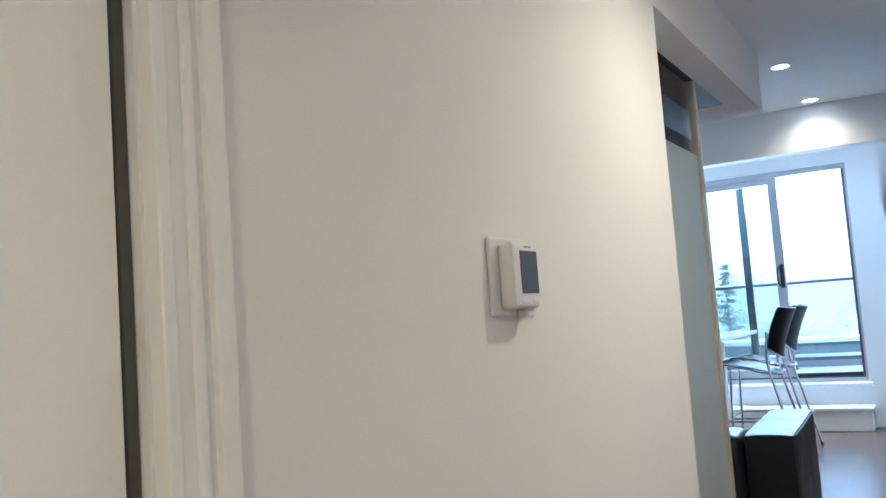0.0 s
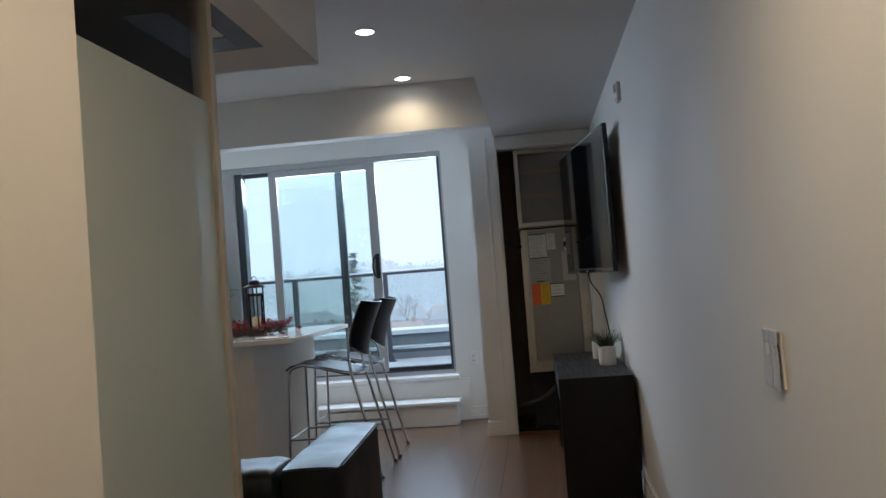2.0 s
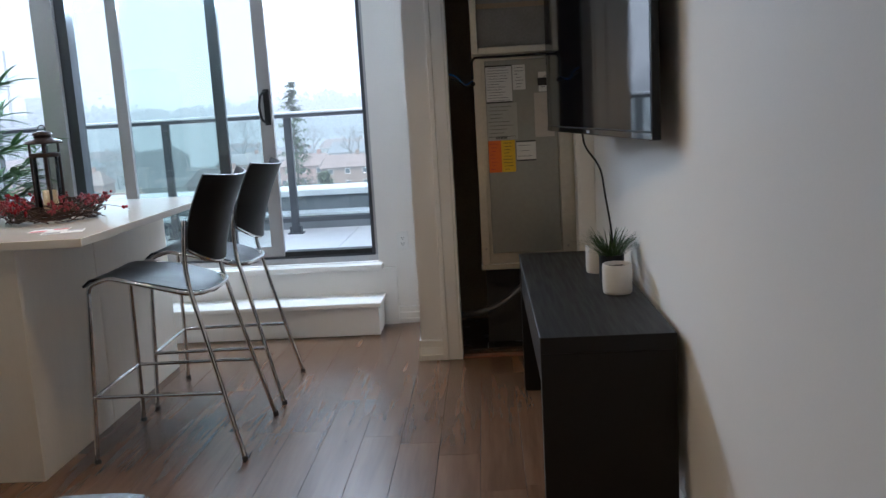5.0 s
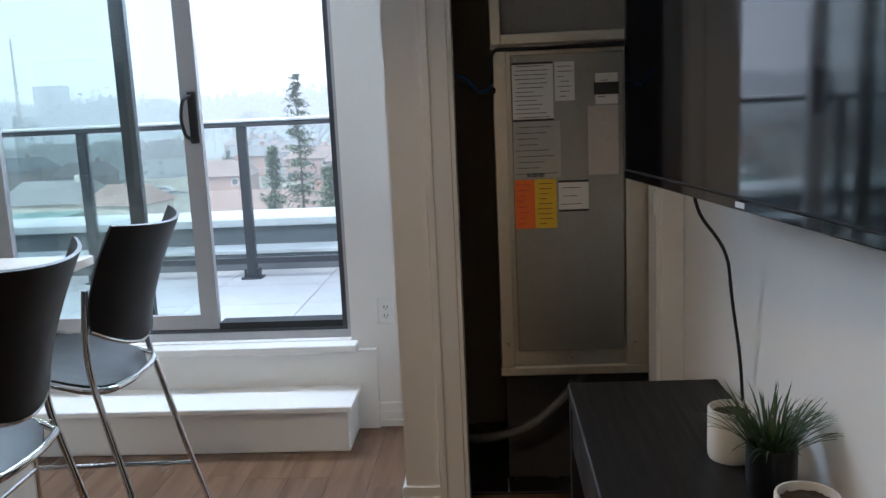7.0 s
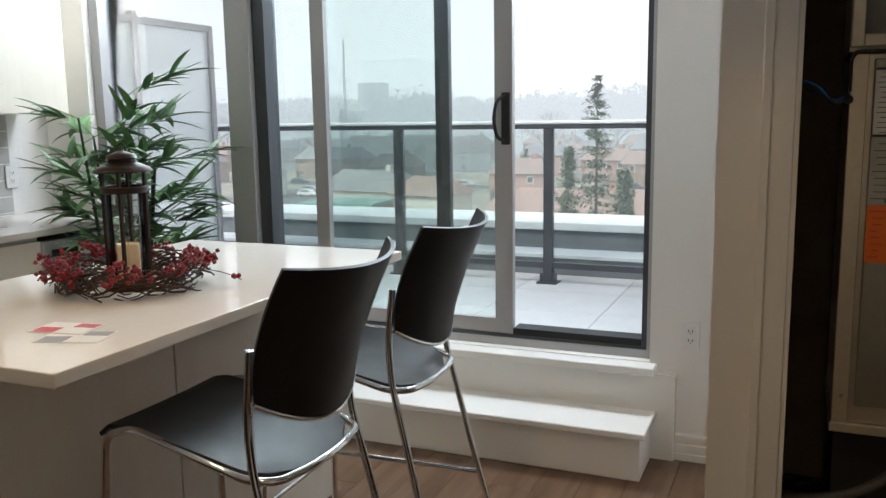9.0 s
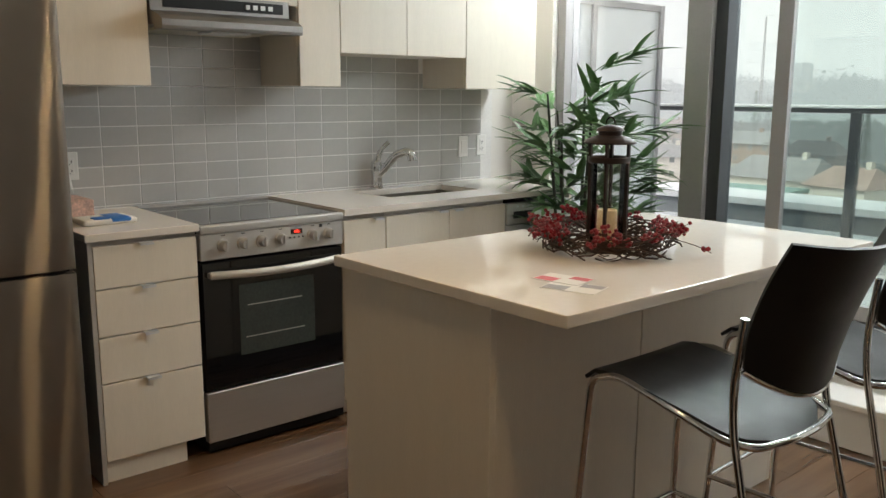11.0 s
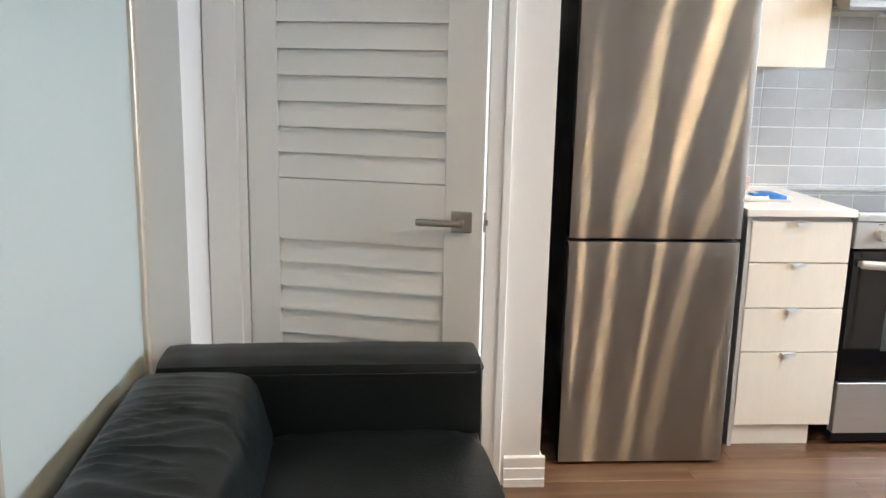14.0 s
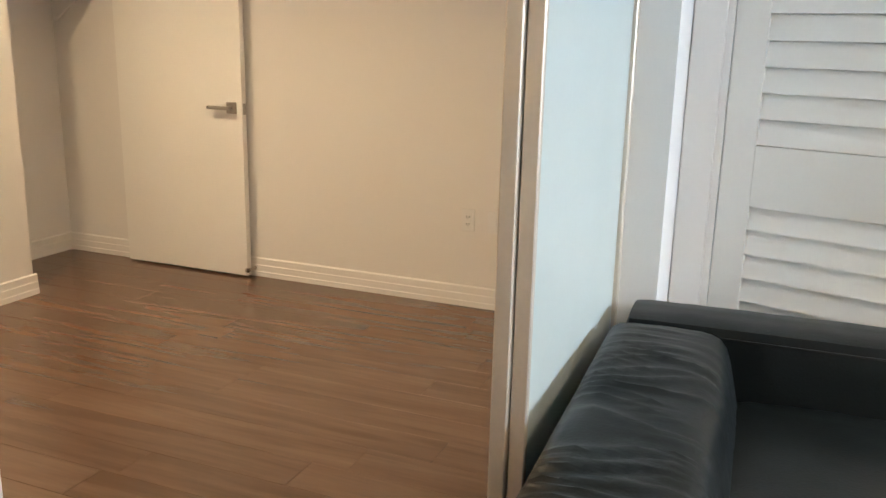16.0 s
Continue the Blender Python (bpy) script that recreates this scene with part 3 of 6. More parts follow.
# ---- small fixtures ----
def outlet(x, y, z, face, label, holes=True, w=0.07, h=0.115):
    """Wall plate; face: the way it looks, in degrees round z (0: +x)."""
    o = thing("wall_outlet" if holes else "wall_plate", x, y, z, label, "outlet" if holes else "switch plate", rz=face)
    part("plate", boxes((0.0, 0.006, -w / 2, w / 2, -h / 2, h / 2), bevel=0.003, seg=2), M_PLATE, o)
    part("insert", boxes((0.006, 0.009, -w * 0.24, w * 0.24, -h * 0.3, h * 0.3), bevel=0.001), M_PLATE, o)
    if holes:
        for sz in (-0.019, 0.019):
            for sy in (-0.007, 0.007):
                part("slot", boxes((0.0085, 0.0095, sy - 0.0016, sy + 0.0016, sz - 0.005, sz + 0.005)), M_BLACK, o)
            part("earth_hole", boxes((0.0085, 0.0095, -0.002, 0.002, sz - 0.013, sz - 0.009)), M_BLACK, o)
    return o


outlet(-0.49, WY, 0.525, -90, "white double wall outlet beside the balcony window")
outlet(-4.10, 2.66, 0.46, 0, "white wall outlet on the bedroom wall")
outlet(-4.10, 2.80, 0.46, 0, "white cable plate on the bedroom wall", holes=False)
outlet(-3.848, 8.015, 1.125, 0, "white plate on the tiled backsplash", holes=False)
outlet(-3.848, 8.155, 1.130, 0, "white double outlet on the tiled backsplash")
outlet(-3.848, 5.86, 1.12, 0, "white double outlet beside the fridge on the tiles")
sw = thing("light_switch", 0.602, 2.885, 0.997, "white double rocker light switch still in glossy film", "light switch", rz=180)
part("plate", boxes((0.0, 0.006, -0.058, 0.058, -0.060, 0.060), bevel=0.003, seg=2), M_PLATE, sw)
for yy in (-0.024, 0.024):
    bm = boxes((-0.004, 0.005, -0.016, 0.016, -0.033, 0.033), bevel=0.002)
    r = part("rocker", bm, M_PLATE, sw)
    r.matrix_local = pose(0.006, yy, 0, 0, 4, 0)
bm = bmesh.new()
bmesh.ops.create_grid(bm, x_segments=22, y_segments=22, size=0.5)
for v in bm.verts:
    fy, fz = v.co.x, v.co.y
    lift = 0.004 * noise.noise(Vector((fy * 5, fz * 2.4, 3.0))) + 0.0022 * noise.noise(Vector((fy * 11, fz * 5, 8.0)))
    v.co = Vector((0.0125 + lift * (1 - (2 * abs(fz)) ** 6), fy * 0.116, fz * 0.121))
bmesh.ops.solidify(bm, geom=list(bm.faces), thickness=0.0004)
film = part("protective_film", bm, M_FILM, sw, "crinkled clear protective film", smooth=True)
part("film_edge", boxes((0.004, 0.012, -0.059, 0.059, 0.060, 0.0618)), M_PLATE, sw)
th = thing("thermostat", -0.62, 1.286, 1.263, "white wall thermostat with a grey display on a backplate", "thermostat")
part("backplate", boxes((0, 0.008, -0.088, 0.050, -0.062, 0.066), bevel=0.004, seg=2), M_PLATE, th)
body = part("body", boxes((0.008, 0.036, -0.064, 0.034, -0.052, 0.056), bevel=0.007, seg=3), M_PLATE, th, smooth=True)
part("display", boxes((0.0355, 0.0372, -0.038, 0.026, -0.028, 0.042)), M_LCD, body, "grey liquid crystal display")
part("button", boxes((0.035, 0.0375, -0.040, -0.018, -0.044, -0.037), bevel=0.001), M_PLATE, body)
part("button", boxes((0.035, 0.0375, 0.002, 0.024, -0.044, -0.037), bevel=0.001), M_PLATE, body)
part("mark", boxes((0.0358, 0.0365, -0.020, 0.006, 0.047, 0.050)), M_GREYPRINT, body)
part("tab", boxes((0.008, 0.028, -0.010, 0.024, -0.068, -0.052), bevel=0.004), M_PLATE, th)
al = thing("fire_alarm", 0.602, 5.36, 2.10, "small white fire alarm sounder with red marks on the wall", "alarm", rz=180)
part("body", boxes((0, 0.022, -0.038, 0.038, -0.05, 0.05), bevel=0.006, seg=2), M_PLATE, al)
part("lens", boxes((0.022, 0.034, -0.02, 0.02, 0.0, 0.04), bevel=0.005, seg=2), M_PLATE, al)
part("mark", boxes((0.022, 0.023, -0.028, 0.028, -0.04, -0.028)), M_RED, al, "red printed mark")
for x, y, z in DOWNLIGHTS:
    d = thing("downlight", x, y, z, "round recessed white ceiling downlight, lit", "downlight", "ceiling downlights")
    bm = bmesh.new()
    lathe(bm, [(0.043, 0.0), (0.062, -0.001), (0.066, -0.004), (0.060, -0.008), (0.044, -0.005)], 32)
    part("ring", bm, M_TRIM, d, smooth=True)
    bm = bmesh.new()
    bmesh.ops.create_circle(bm, cap_ends=True, segments=32, radius=0.050, matrix=Matrix.Translation((0, 0, -0.0068)))
    part("diffuser", bm, M_LAMP, d, "glowing warm white diffuser")
vent = thing("ceiling_vent", -1.02, 8.20, 2.56, "slim white linear air vent in the ceiling by the window", "vent")
part("frame", boxes((-0.16, 0.16, -0.045, 0.045, -0.008, 0.0), bevel=0.002), M_TRIM, vent)
for k in range(3):
    part("slot", boxes((-0.145, 0.145, -0.032 + k * 0.024, -0.018 + k * 0.024, -0.0095, -0.007)), M_BLACK, vent)


# ---- television side ----
def tv():
    t = thing("television", 0.440, 6.345, 1.195, "large black flat television swung out on a wall arm", "television", rz=188.0)
    # local +x looks into the room
    part("back", boxes((-0.042, -0.010, -0.60, 0.60, 0.05, 0.66), bevel=0.012, seg=2), M_BLACK, t)
    part("bezel", boxes((-0.014, 0.012, -0.692, 0.692, 0.0, 0.81), bevel=0.004, seg=2), M_BLACK, t)
    part("screen", boxes((0.0115, 0.0135, -0.681, 0.681, 0.026, 0.798)), M_SCREEN, t, "dark glossy screen")
    part("chin", boxes((0.006, 0.0145, -0.691, 0.691, 0.001, 0.022), bevel=0.002), M_BLACKGLASS, t, "dark metal strip along the lower edge")
    part("badge", boxes((0.0142, 0.0158, -0.018, 0.018, 0.006, 0.016)), M_CAP, t, "small pale badge")
    arm = part("mount_arm", boxes((-0.16, -0.042, -0.03, 0.03, 0.33, 0.37)), M_BLACK, t)
    part("wall_plate", boxes((-0.175, -0.16, -0.10, 0.10, 0.24, 0.46)), M_BLACK, arm)
    return t


tv()
cab = thing("television_cable", 0.60, 6.95, 0.0, "thin black cable hanging from the television to the cabinet", "cable")
bm = bmesh.new()
tube(bm, bend([(-0.14, -0.10, 1.215), (-0.135, -0.12, 1.13), (-0.07, -0.15, 1.04), (-0.055, -0.13, 0.93), (-0.03, -0.12, 0.78), (-0.02, -0.12, 0.645)], 0.06), 0.0042)
part("wire", bm, M_RUBBER, cab, smooth=True)


def tv_stand():
    s = thing("media_bench", 0.181, 5.612, 0.0, "long black-brown wooden media bench against the wall", "media bench")
    L, D, H = 1.45, 0.396, 0.642
    part("top", boxes((0.0, D, 0, L, H - 0.05, H), bevel=0.0015), M_STAND, s)
    part("side_panel", boxes((0.0, D, 0, 0.05, 0, H - 0.05), bevel=0.0015), M_STAND, s)
    part("side_panel", boxes((0.0, D, L - 0.05, L, 0, H - 0.05), bevel=0.0015), M_STAND, s)
    part("shelf", boxes((0.012, D - 0.03, 0.05, L - 0.05, H - 0.20, H - 0.17)), M_STAND, s)
    part("back_panel", boxes((D - 0.03, D - 0.012, 0.05, L - 0.05, 0.20, H - 0.05)), M_STAND, s)
    part("drawer_front", boxes((0.003, 0.021, 0.055, L / 2 - 0.003, H - 0.165, H - 0.056), bevel=0.001), M_STAND, s)
    part("drawer_front", boxes((0.003, 0.021, L / 2 + 0.003, L - 0.055, H - 0.165, H - 0.056), bevel=0.001), M_STAND, s)
    part("edge_strip", boxes((-0.002, 0.0, 0.004, L - 0.004, H - 0.006, H - 0.001)), M_ALUDARK, s, "thin lighter strip along the front edge")
    return s


tv_stand()
cb = thing("power_cable", 0.588, 5.70, 0.0, "black power cable behind the media bench", "cable")
bm = bmesh.new()
tube(bm, bend([(0.005, 0.3, 0.003), (0.004, 0.15, 0.02), (0.002, 0.02, 0.13), (0.0, -0.02, 0.30), (-0.006, 0.02, 0.42), (-0.01, 0.1, 0.5)], 0.08), 0.006)
part("wire", bm, M_RUBBER, cb, smooth=True)


def pot(x, y, z, r, h, label, mat, filled=True):
    p = thing("plant_pot", x, y, z, label, "pot", "pots on the bench")
    bm = bmesh.new()
    lathe(bm, [(r * 0.92, 0.0), (r * 0.98, 0.006), (r, 0.02), (r, h - 0.004), (r * 0.97, h), (r * 0.90, h), (r * 0.88, h - 0.02), (r * 0.86, h * 0.8)], 36)
    part("bowl", bm, mat, p, smooth=True)
    if filled:
        bm = bmesh.new()
        bmesh.ops.create_grid(bm, x_segments=12, y_segments=12, size=r * 0.62)
        for v in bm.verts:
            v.co.z = h - 0.014 + 0.006 * noise.noise(v.co * 90)
            if v.co.xy.length > 0.001:
                v.co.xy = v.co.xy * min(1.0, r * 0.62 / v.co.xy.length) * 1.36
        part("filling", bm, M_SOIL, p, "brown dry filling", smooth=True)
    return p


pot(0.492, 6.17, 0.642, 0.052, 0.105, "white ceramic pot with brown filling on the bench", M_CERAMIC)
pot(0.478, 6.56, 0.642, 0.050, 0.11, "white ceramic pot behind the grass plant", M_CERAMIC)
gp = pot(0.505, 6.39, 0.642, 0.047, 0.10, "small black pot with green artificial grass", M_BLACK)


def blade(bm, base, az, lean, length, width, droop, segs=4):
    """One long leaf: a tapering folded strip that bends over."""
    d = Vector((math.cos(az), math.sin(az), 0))
    side = Vector((-d.y, d.x, 0))
    prev = None
    for i in range(segs + 1):
        f = i / segs
        a = lean + droop * f
        c = Vector(base) + d * (length * f * math.sin(a)) + Vector((0, 0, length * f * math.cos(a)))
        w = width * (0.6 + 1.2 * f - 1.78 * f * f)
        ring = (bm.verts.new(c + side * w), bm.verts.new(c - Vector((0, 0, w * 0.35))), bm.verts.new(c - side * w))
        if prev:
            bm.faces.new((prev[0], prev[1], ring[1], ring[0]))
            bm.faces.new((prev[1], prev[2], ring[2], ring[1]))
        prev = ring
    return bm


rnd = random.Random(4)
bm = bmesh.new()
for k in range(150):
    a, rr = rnd.uniform(0, math.tau), 0.038 * math.sqrt(rnd.random())
    blade(bm, (rr * math.cos(a), rr * math.sin(a), 0.085), a + rnd.uniform(-0.5, 0.5), rnd.uniform(0.02, 0.35) + rr * 10, rnd.uniform(0.09, 0.15), 0.0028, rnd.uniform(0.1, 0.7))
part("grass_tuft", bm, M_GRASS, gp, "green artificial grass")


# ---- service closet ----
fn = thing("furnace_unit", 0.0, 7.72, 0.0, "galvanised steel air handler with paper labels in the closet", "furnace")
part("base_rail", boxes((0.0, 0.52, 0.0, 0.50, 0.445, 0.475), bevel=0.003), M_GALV, fn)
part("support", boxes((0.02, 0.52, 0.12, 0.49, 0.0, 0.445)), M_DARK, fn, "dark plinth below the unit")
part("lower_case", boxes((0.005, 0.52, 0.021, 0.50, 0.475, 1.565), bevel=0.003), M_GALV, fn)
part("flange", boxes((0.005, 0.05, 0.004, 0.02, 0.475, 1.565), bevel=0.002), M_GALV, fn)
part("flange", boxes((0.44, 0.52, 0.004, 0.02, 0.475, 1.565), bevel=0.002), M_GALV, fn)
panel = part("front_panel", boxes((0.065, 0.435, -0.002, 0.019, 0.535, 1.55), bevel=0.003), M_GALVPANEL, fn)
for sx, sz in ((0.08, 1.535), (0.42, 1.535), (0.03, 0.56), (0.47, 0.56), (0.25, 0.51)):
    bm = bmesh.new()
    cyl(bm, (sx, -0.006, sz), (sx, 0.004, sz), 0.006, seg=8)
    part("screw", bm, M_NICKEL, fn)
up = part("upper_frame", boxes((0.0, 0.035, 0.0, 0.03, 1.585, 2.195), (0.47, 0.505, 0.0, 0.03, 1.585, 2.195), (0.035, 0.47, 0.0, 0.03, 1.585, 1.62), (0.035, 0.47, 0.0, 0.03, 2.165, 2.195), bevel=0.003), M_GALV, fn)
part("filter", boxes((0.035, 0.47, 0.045, 0.06, 1.62, 2.165)), material("grey_filter", (0.26, 0.24, 0.21), 0.9, var=0.12, scale=12, bump=0.3), up, "grey dusty filter sheet")
for z in (1.83, 2.02):
    part("slat", boxes((0.036, 0.469, 0.032, 0.044, z - 0.012, z + 0.012)), material("tan_cardboard", (0.35, 0.25, 0.16), 0.85), up, "tan cardboard rib")
part("upper_case", boxes((0.0, 0.505, 0.061, 0.50, 1.575, 2.195)), M_GALV, fn)


def sticker(x0, x1, z0, z1, mat, label, bars=0, dark=False, y=-0.0035):
    """Label on the unit's front with bars in place of print."""
    s = part("label", boxes((x0, x1, y, y + 0.0012, z0, z1)), mat, fn, label)
    r = random.Random(int(x0 * 1000 + z1 * 777))
    dims = []
    for k in range(bars):
        zz = z1 - (k + 0.9) * (z1 - z0) / (bars + 0.8)
        xa = x0 + 0.006 + r.random() * 0.012
        xb = xa + (x1 - xa - 0.006) * r.uniform(0.4, 1.0)
        dims.append((xa, xb, y - 0.0006, y + 0.0002, zz - 0.001, zz + 0.001))
    if dark:
        dims += [(x0, x1, y - 0.0006, y + 0.0002, z1 - 0.007, z1), (x0, x1, y - 0.0006, y + 0.0002, z0, z0 + 0.007)]
    if dims:
        tagged(part("print", boxes(*dims), M_INK if mat is not M_ORANGE else M_RED, s), kind="stuff")
    return s


sticker(0.069, 0.204, 1.332, 1.525, M_PAPER, "white rating label with dark borders", 13, True)
sticker(0.210, 0.275, 1.395, 1.522, M_PAPER, "small white label", 7)
lb = sticker(0.067, 0.225, 1.139, 1.330, M_LABELGREY, "faded grey wiring diagram label", 9)
tagged(part("barcode", boxes(*[(0.110 + 0.004 * k, 0.1125 + 0.004 * k, -0.0045, -0.0035, 1.145, 1.158) for k in range(15)]), M_INK, lb), kind="stuff")
sticker(0.067, 0.1345, 0.970, 1.137, M_ORANGE, "orange warning label", 8)
sticker(0.135, 0.208, 0.970, 1.137, M_YELLOW, "yellow warning label", 9)
sticker(0.215, 0.316, 1.024, 1.130, M_PAPER, "white label with dark borders", 3, True)
sticker(0.343, 0.416, 1.379, 1.480, M_PAPER, "white label with a black band", 3)
sticker(0.338, 0.420, 1.410, 1.450, M_INK, "black band", 0, y=-0.006)
sticker(0.317, 0.417, 1.145, 1.374, M_LABELTAN, "clear document pocket with papers", 0)
wr = thing("wiring", -0.02, 7.71, 1.45, "loose black and blue wires beside the unit", "wires")
bm = bmesh.new()
tube(bm, bend([(0.53, 0.0, 0.125), (0.2, 0.0, 0.118), (0.035, 0.0, 0.12), (0.022, -0.004, 0.10), (0.022, -0.006, 0.01)], 0.02), 0.006)
part("wire", bm, M_RUBBER, wr, smooth=True)
bm = bmesh.new()
tube(bm, bend([(0.022, -0.008, 0.0), (-0.02, -0.02, -0.02), (-0.06, 0.0, 0.03), (-0.10, 0.03, 0.045)], 0.03), 0.004)
part("wire", bm, M_BLUE, wr, "blue wire", smooth=True)
bm = bmesh.new()
tube(bm, bend([(0.022, -0.008, 0.0), (-0.01, -0.03, -0.03), (-0.05, -0.02, 0.005), (-0.09, 0.02, 0.02)], 0.03), 0.004)
part("wire", bm, M_RUBBER, wr, smooth=True)
bm = bmesh.new()
cyl(bm, (0.022, -0.004, -0.012), (0.022, 0.012, -0.012), 0.013, seg=12)
part("grommet", bm, M_RUBBER, wr, smooth=True)
hs = thing("drain_hose", -0.1, 7.76, 0.0, "grey flexible drain hose on the closet floor", "hose")
bm = bmesh.new()
tube(bm, bend([(0.40, 0.06, 0.42), (0.34, 0.02, 0.36), (0.20, 0.0, 0.24), (0.05, 0.02, 0.19), (-0.09, 0.05, 0.18)], 0.08, 6), 0.017, 10)
tube(bm, bend([(0.36, 0.04, 0.40), (0.37, 0.0, 0.25), (0.45, 0.02, 0.17), (0.58, 0.05, 0.18)], 0.08, 6), 0.015, 10)
part("pipe", bm, material("grey_hose", (0.10, 0.10, 0.10), 0.5, var=0.2), hs, smooth=True)
pan = thing("drain_pan", 0.0, 7.72, 0.0, "black raised tray floor inside the closet", "tray")
part("tray", boxes((-0.12, 0.55, -0.005, 0.68, 0.0, 0.012), bevel=0.002), M_SLATE, pan)
part("joint", boxes((0.012, 0.016, -0.005, 0.10, 0.012, 0.0135)), M_CARC, pan, "pale joint line")


# ---- kitchen ----
def island():
    s = thing("kitchen_island", -2.335, 6.185, 0.0, "cream laminate kitchen island with overhanging quartz top", "island")
    part("end_panel", boxes((0.0, 0.645, 0.0, 0.02, 0.0, 0.9), bevel=0.001), M_CAB, s)
    part("end_panel", boxes((0.0, 0.645, 1.44, 1.46, 0.0, 0.9), bevel=0.001), M_CAB, s)
    part("back_panel", boxes((0.625, 0.645, 0.02, 0.62, 0.0, 0.9), bevel=0.001), M_CAB, s)
    part("back_panel", boxes((0.625, 0.645, 0.626, 1.44, 0.0, 0.9), bevel=0.001), M_CAB, s)
    part("body", boxes((0.02, 0.623, 0.021, 1.439, 0.10, 0.9)), M_CARC, s)
    for k in range(3):
        dr = part("door", boxes((0.0, 0.0195, 0.025 + k * 0.475, 0.49 + k * 0.474, 0.10, 0.885), bevel=0.001), M_CAB, s)
        part("pull", boxes((-0.02, 0.001, 0.22 + k * 0.475, 0.27 + k * 0.475, 0.885, 0.888)), M_STEEL2, dr)
    part("bracket", boxes((0.645, 0.685, 0.60, 0.63, 0.87, 0.899), bevel=0.003), M_ALUDARK, s, "small dark bracket below the top")
    return s


island()
top = thing("island_countertop", -2.355, 6.160, 0.90, "pale quartz island worktop with a square edge", "countertop")
part("slab", boxes((0, 0.935, 0, 1.55, 0, 0.032), bevel=0.003, seg=2), M_QUARTZ, top)


def bar_stool():
    """Chrome tube frame, moulded black seat and back; it faces -x. Origin on the floor at its middle."""
    s = thing("bar_stool", -1.24, 6.575, 0.0, "bar stool with black plastic seat and chrome tube frame", "bar stool", "bar stools at the island")
    for sy in (-1, 1):
        # one tube: front foot, seat rail, back leg
        bm = bmesh.new()
        tube(bm, bend([(-0.315, sy * 0.235, 0.012), (-0.285, sy * 0.195, 0.715), (-0.20, sy * 0.20, 0.742), (-0.02, sy * 0.205, 0.70), (0.10, sy * 0.20, 0.668), (0.155, sy * 0.17, 0.662), (0.175, sy * 0.06, 0.660), (0.176, 0, 0.660)], 0.035, 5), 0.0095, 10)
        part("seat_rail", bm, M_CHROME, s, "chrome tube", smooth=True)
        bm = bmesh.new()
        tube(bm, bend([(0.285, sy * 0.25, 0.012), (0.20, sy * 0.222, 0.36), (0.118, sy * 0.208, 0.70), (0.112, sy * 0.208, 0.80), (0.130, sy * 0.212, 0.955)], 0.12, 6), 0.0095, 10)
        part("leg", bm, M_CHROME, s, "chrome tube leg", smooth=True)
        bm = bmesh.new()
        lathe(bm, [(0.011, 0.0), (0.014, 0.002), (0.013, 0.012), (0.010, 0.018)], 12, (0.287, sy * 0.25, 0))
        part("glide", bm, M_RUBBER, s, smooth=True)
        bm = bmesh.new()
        lathe(bm, [(0.011, 0.0), (0.014, 0.002), (0.013, 0.012), (0.010, 0.018)], 12, (-0.315, sy * 0.235, 0))
        part("glide", bm, M_RUBBER, s, smooth=True)
        bm = bmesh.new()
        cyl(bm, (-0.304, sy * 0.222, 0.27), (0.222, sy * 0.229, 0.27), 0.008, seg=10)
        part("footrest_side", bm, M_CHROME, s, smooth=True)
    bm = bmesh.new()
    cyl(bm, (-0.304, -0.222, 0.27), (-0.304, 0.222, 0.27), 0.008, seg=10)
    part("footrest", bm, M_CHROME, s, smooth=True)
    # moulded shells
    bm = bmesh.new()
    nu, nv = 14, 12
    grid = []
    for i in range(nu + 1):
        u = i / nu
        x = -0.315 + 0.475 * u
        z = 0.742 + 0.012 * math.sin(u * math.pi * 0.9) - 0.085 * u ** 1.6
        if u < 0.12:
            z -= 0.03 * (1 - u / 0.12) ** 2
        half = (0.185 + 0.022 * math.sin(u * math.pi)) * (1.0 if u < 0.8 else math.sqrt(max(0.0, 1 - ((u - 0.8) / 0.21) ** 2)) * 0.75 + 0.25)
        grid.append([(x, half * (2 * j / nv - 1), z - 0.016 * (1 - (2 * j / nv - 1) ** 2) * min(1, u * 3)) for j in range(nv + 1)])
    skin(bm, grid, 0.010)
    part("seat", bm, M_SEAT, s, "moulded black plastic seat", smooth=True)
    bm = bmesh.new()
    grid = []
    for i in range(nu + 1):
        u = i / nu
        z0 = 0.845 + 0.285 * u
        row = []
        for j in range(nv + 1):
            t = 2 * j / nv - 1
            half = 0.205 + 0.012 * math.sin(u * math.pi) + 0.018 * u
            z = z0 - (0.075 * (1 - t * t)) * (1 - u) - 0.018 * (1 - t * t) * u
            x = 0.128 + 0.115 * (u ** 1.5) + 0.062 * (1 - t * t) - 0.02 * abs(t) ** 3 * u
            row.append((x, half * t, z))
        grid.append(row)
    skin(bm, grid, 0.009)
    part("backrest", bm, M_SEAT, s, "curved black plastic backrest", smooth=True)
    bm = bmesh.new()
    tube(bm, [(0.131 + 0.062 * (1 - t * t), 0.208 * t, 0.838 - 0.075 * (1 - t * t)) for t in [k / 8 - 1 for k in range(17)]], 0.006, 8)
    part("back_rail", bm, M_CHROME, s, smooth=True)
    return s


def skin(bm, grid, thick):
    """A curved shell of even thickness from rows of points."""
    front = [[bm.verts.new(p) for p in row] for row in grid]
    faces = []
    for a, b in zip(front, front[1:]):
        for k in range(len(a) - 1):
            faces.append(bm.faces.new((a[k], a[k + 1], b[k + 1], b[k])))
    bmesh.ops.recalc_face_normals(bm, faces=faces)
    bmesh.ops.solidify(bm, geom=faces, thickness=thick)
    return bm


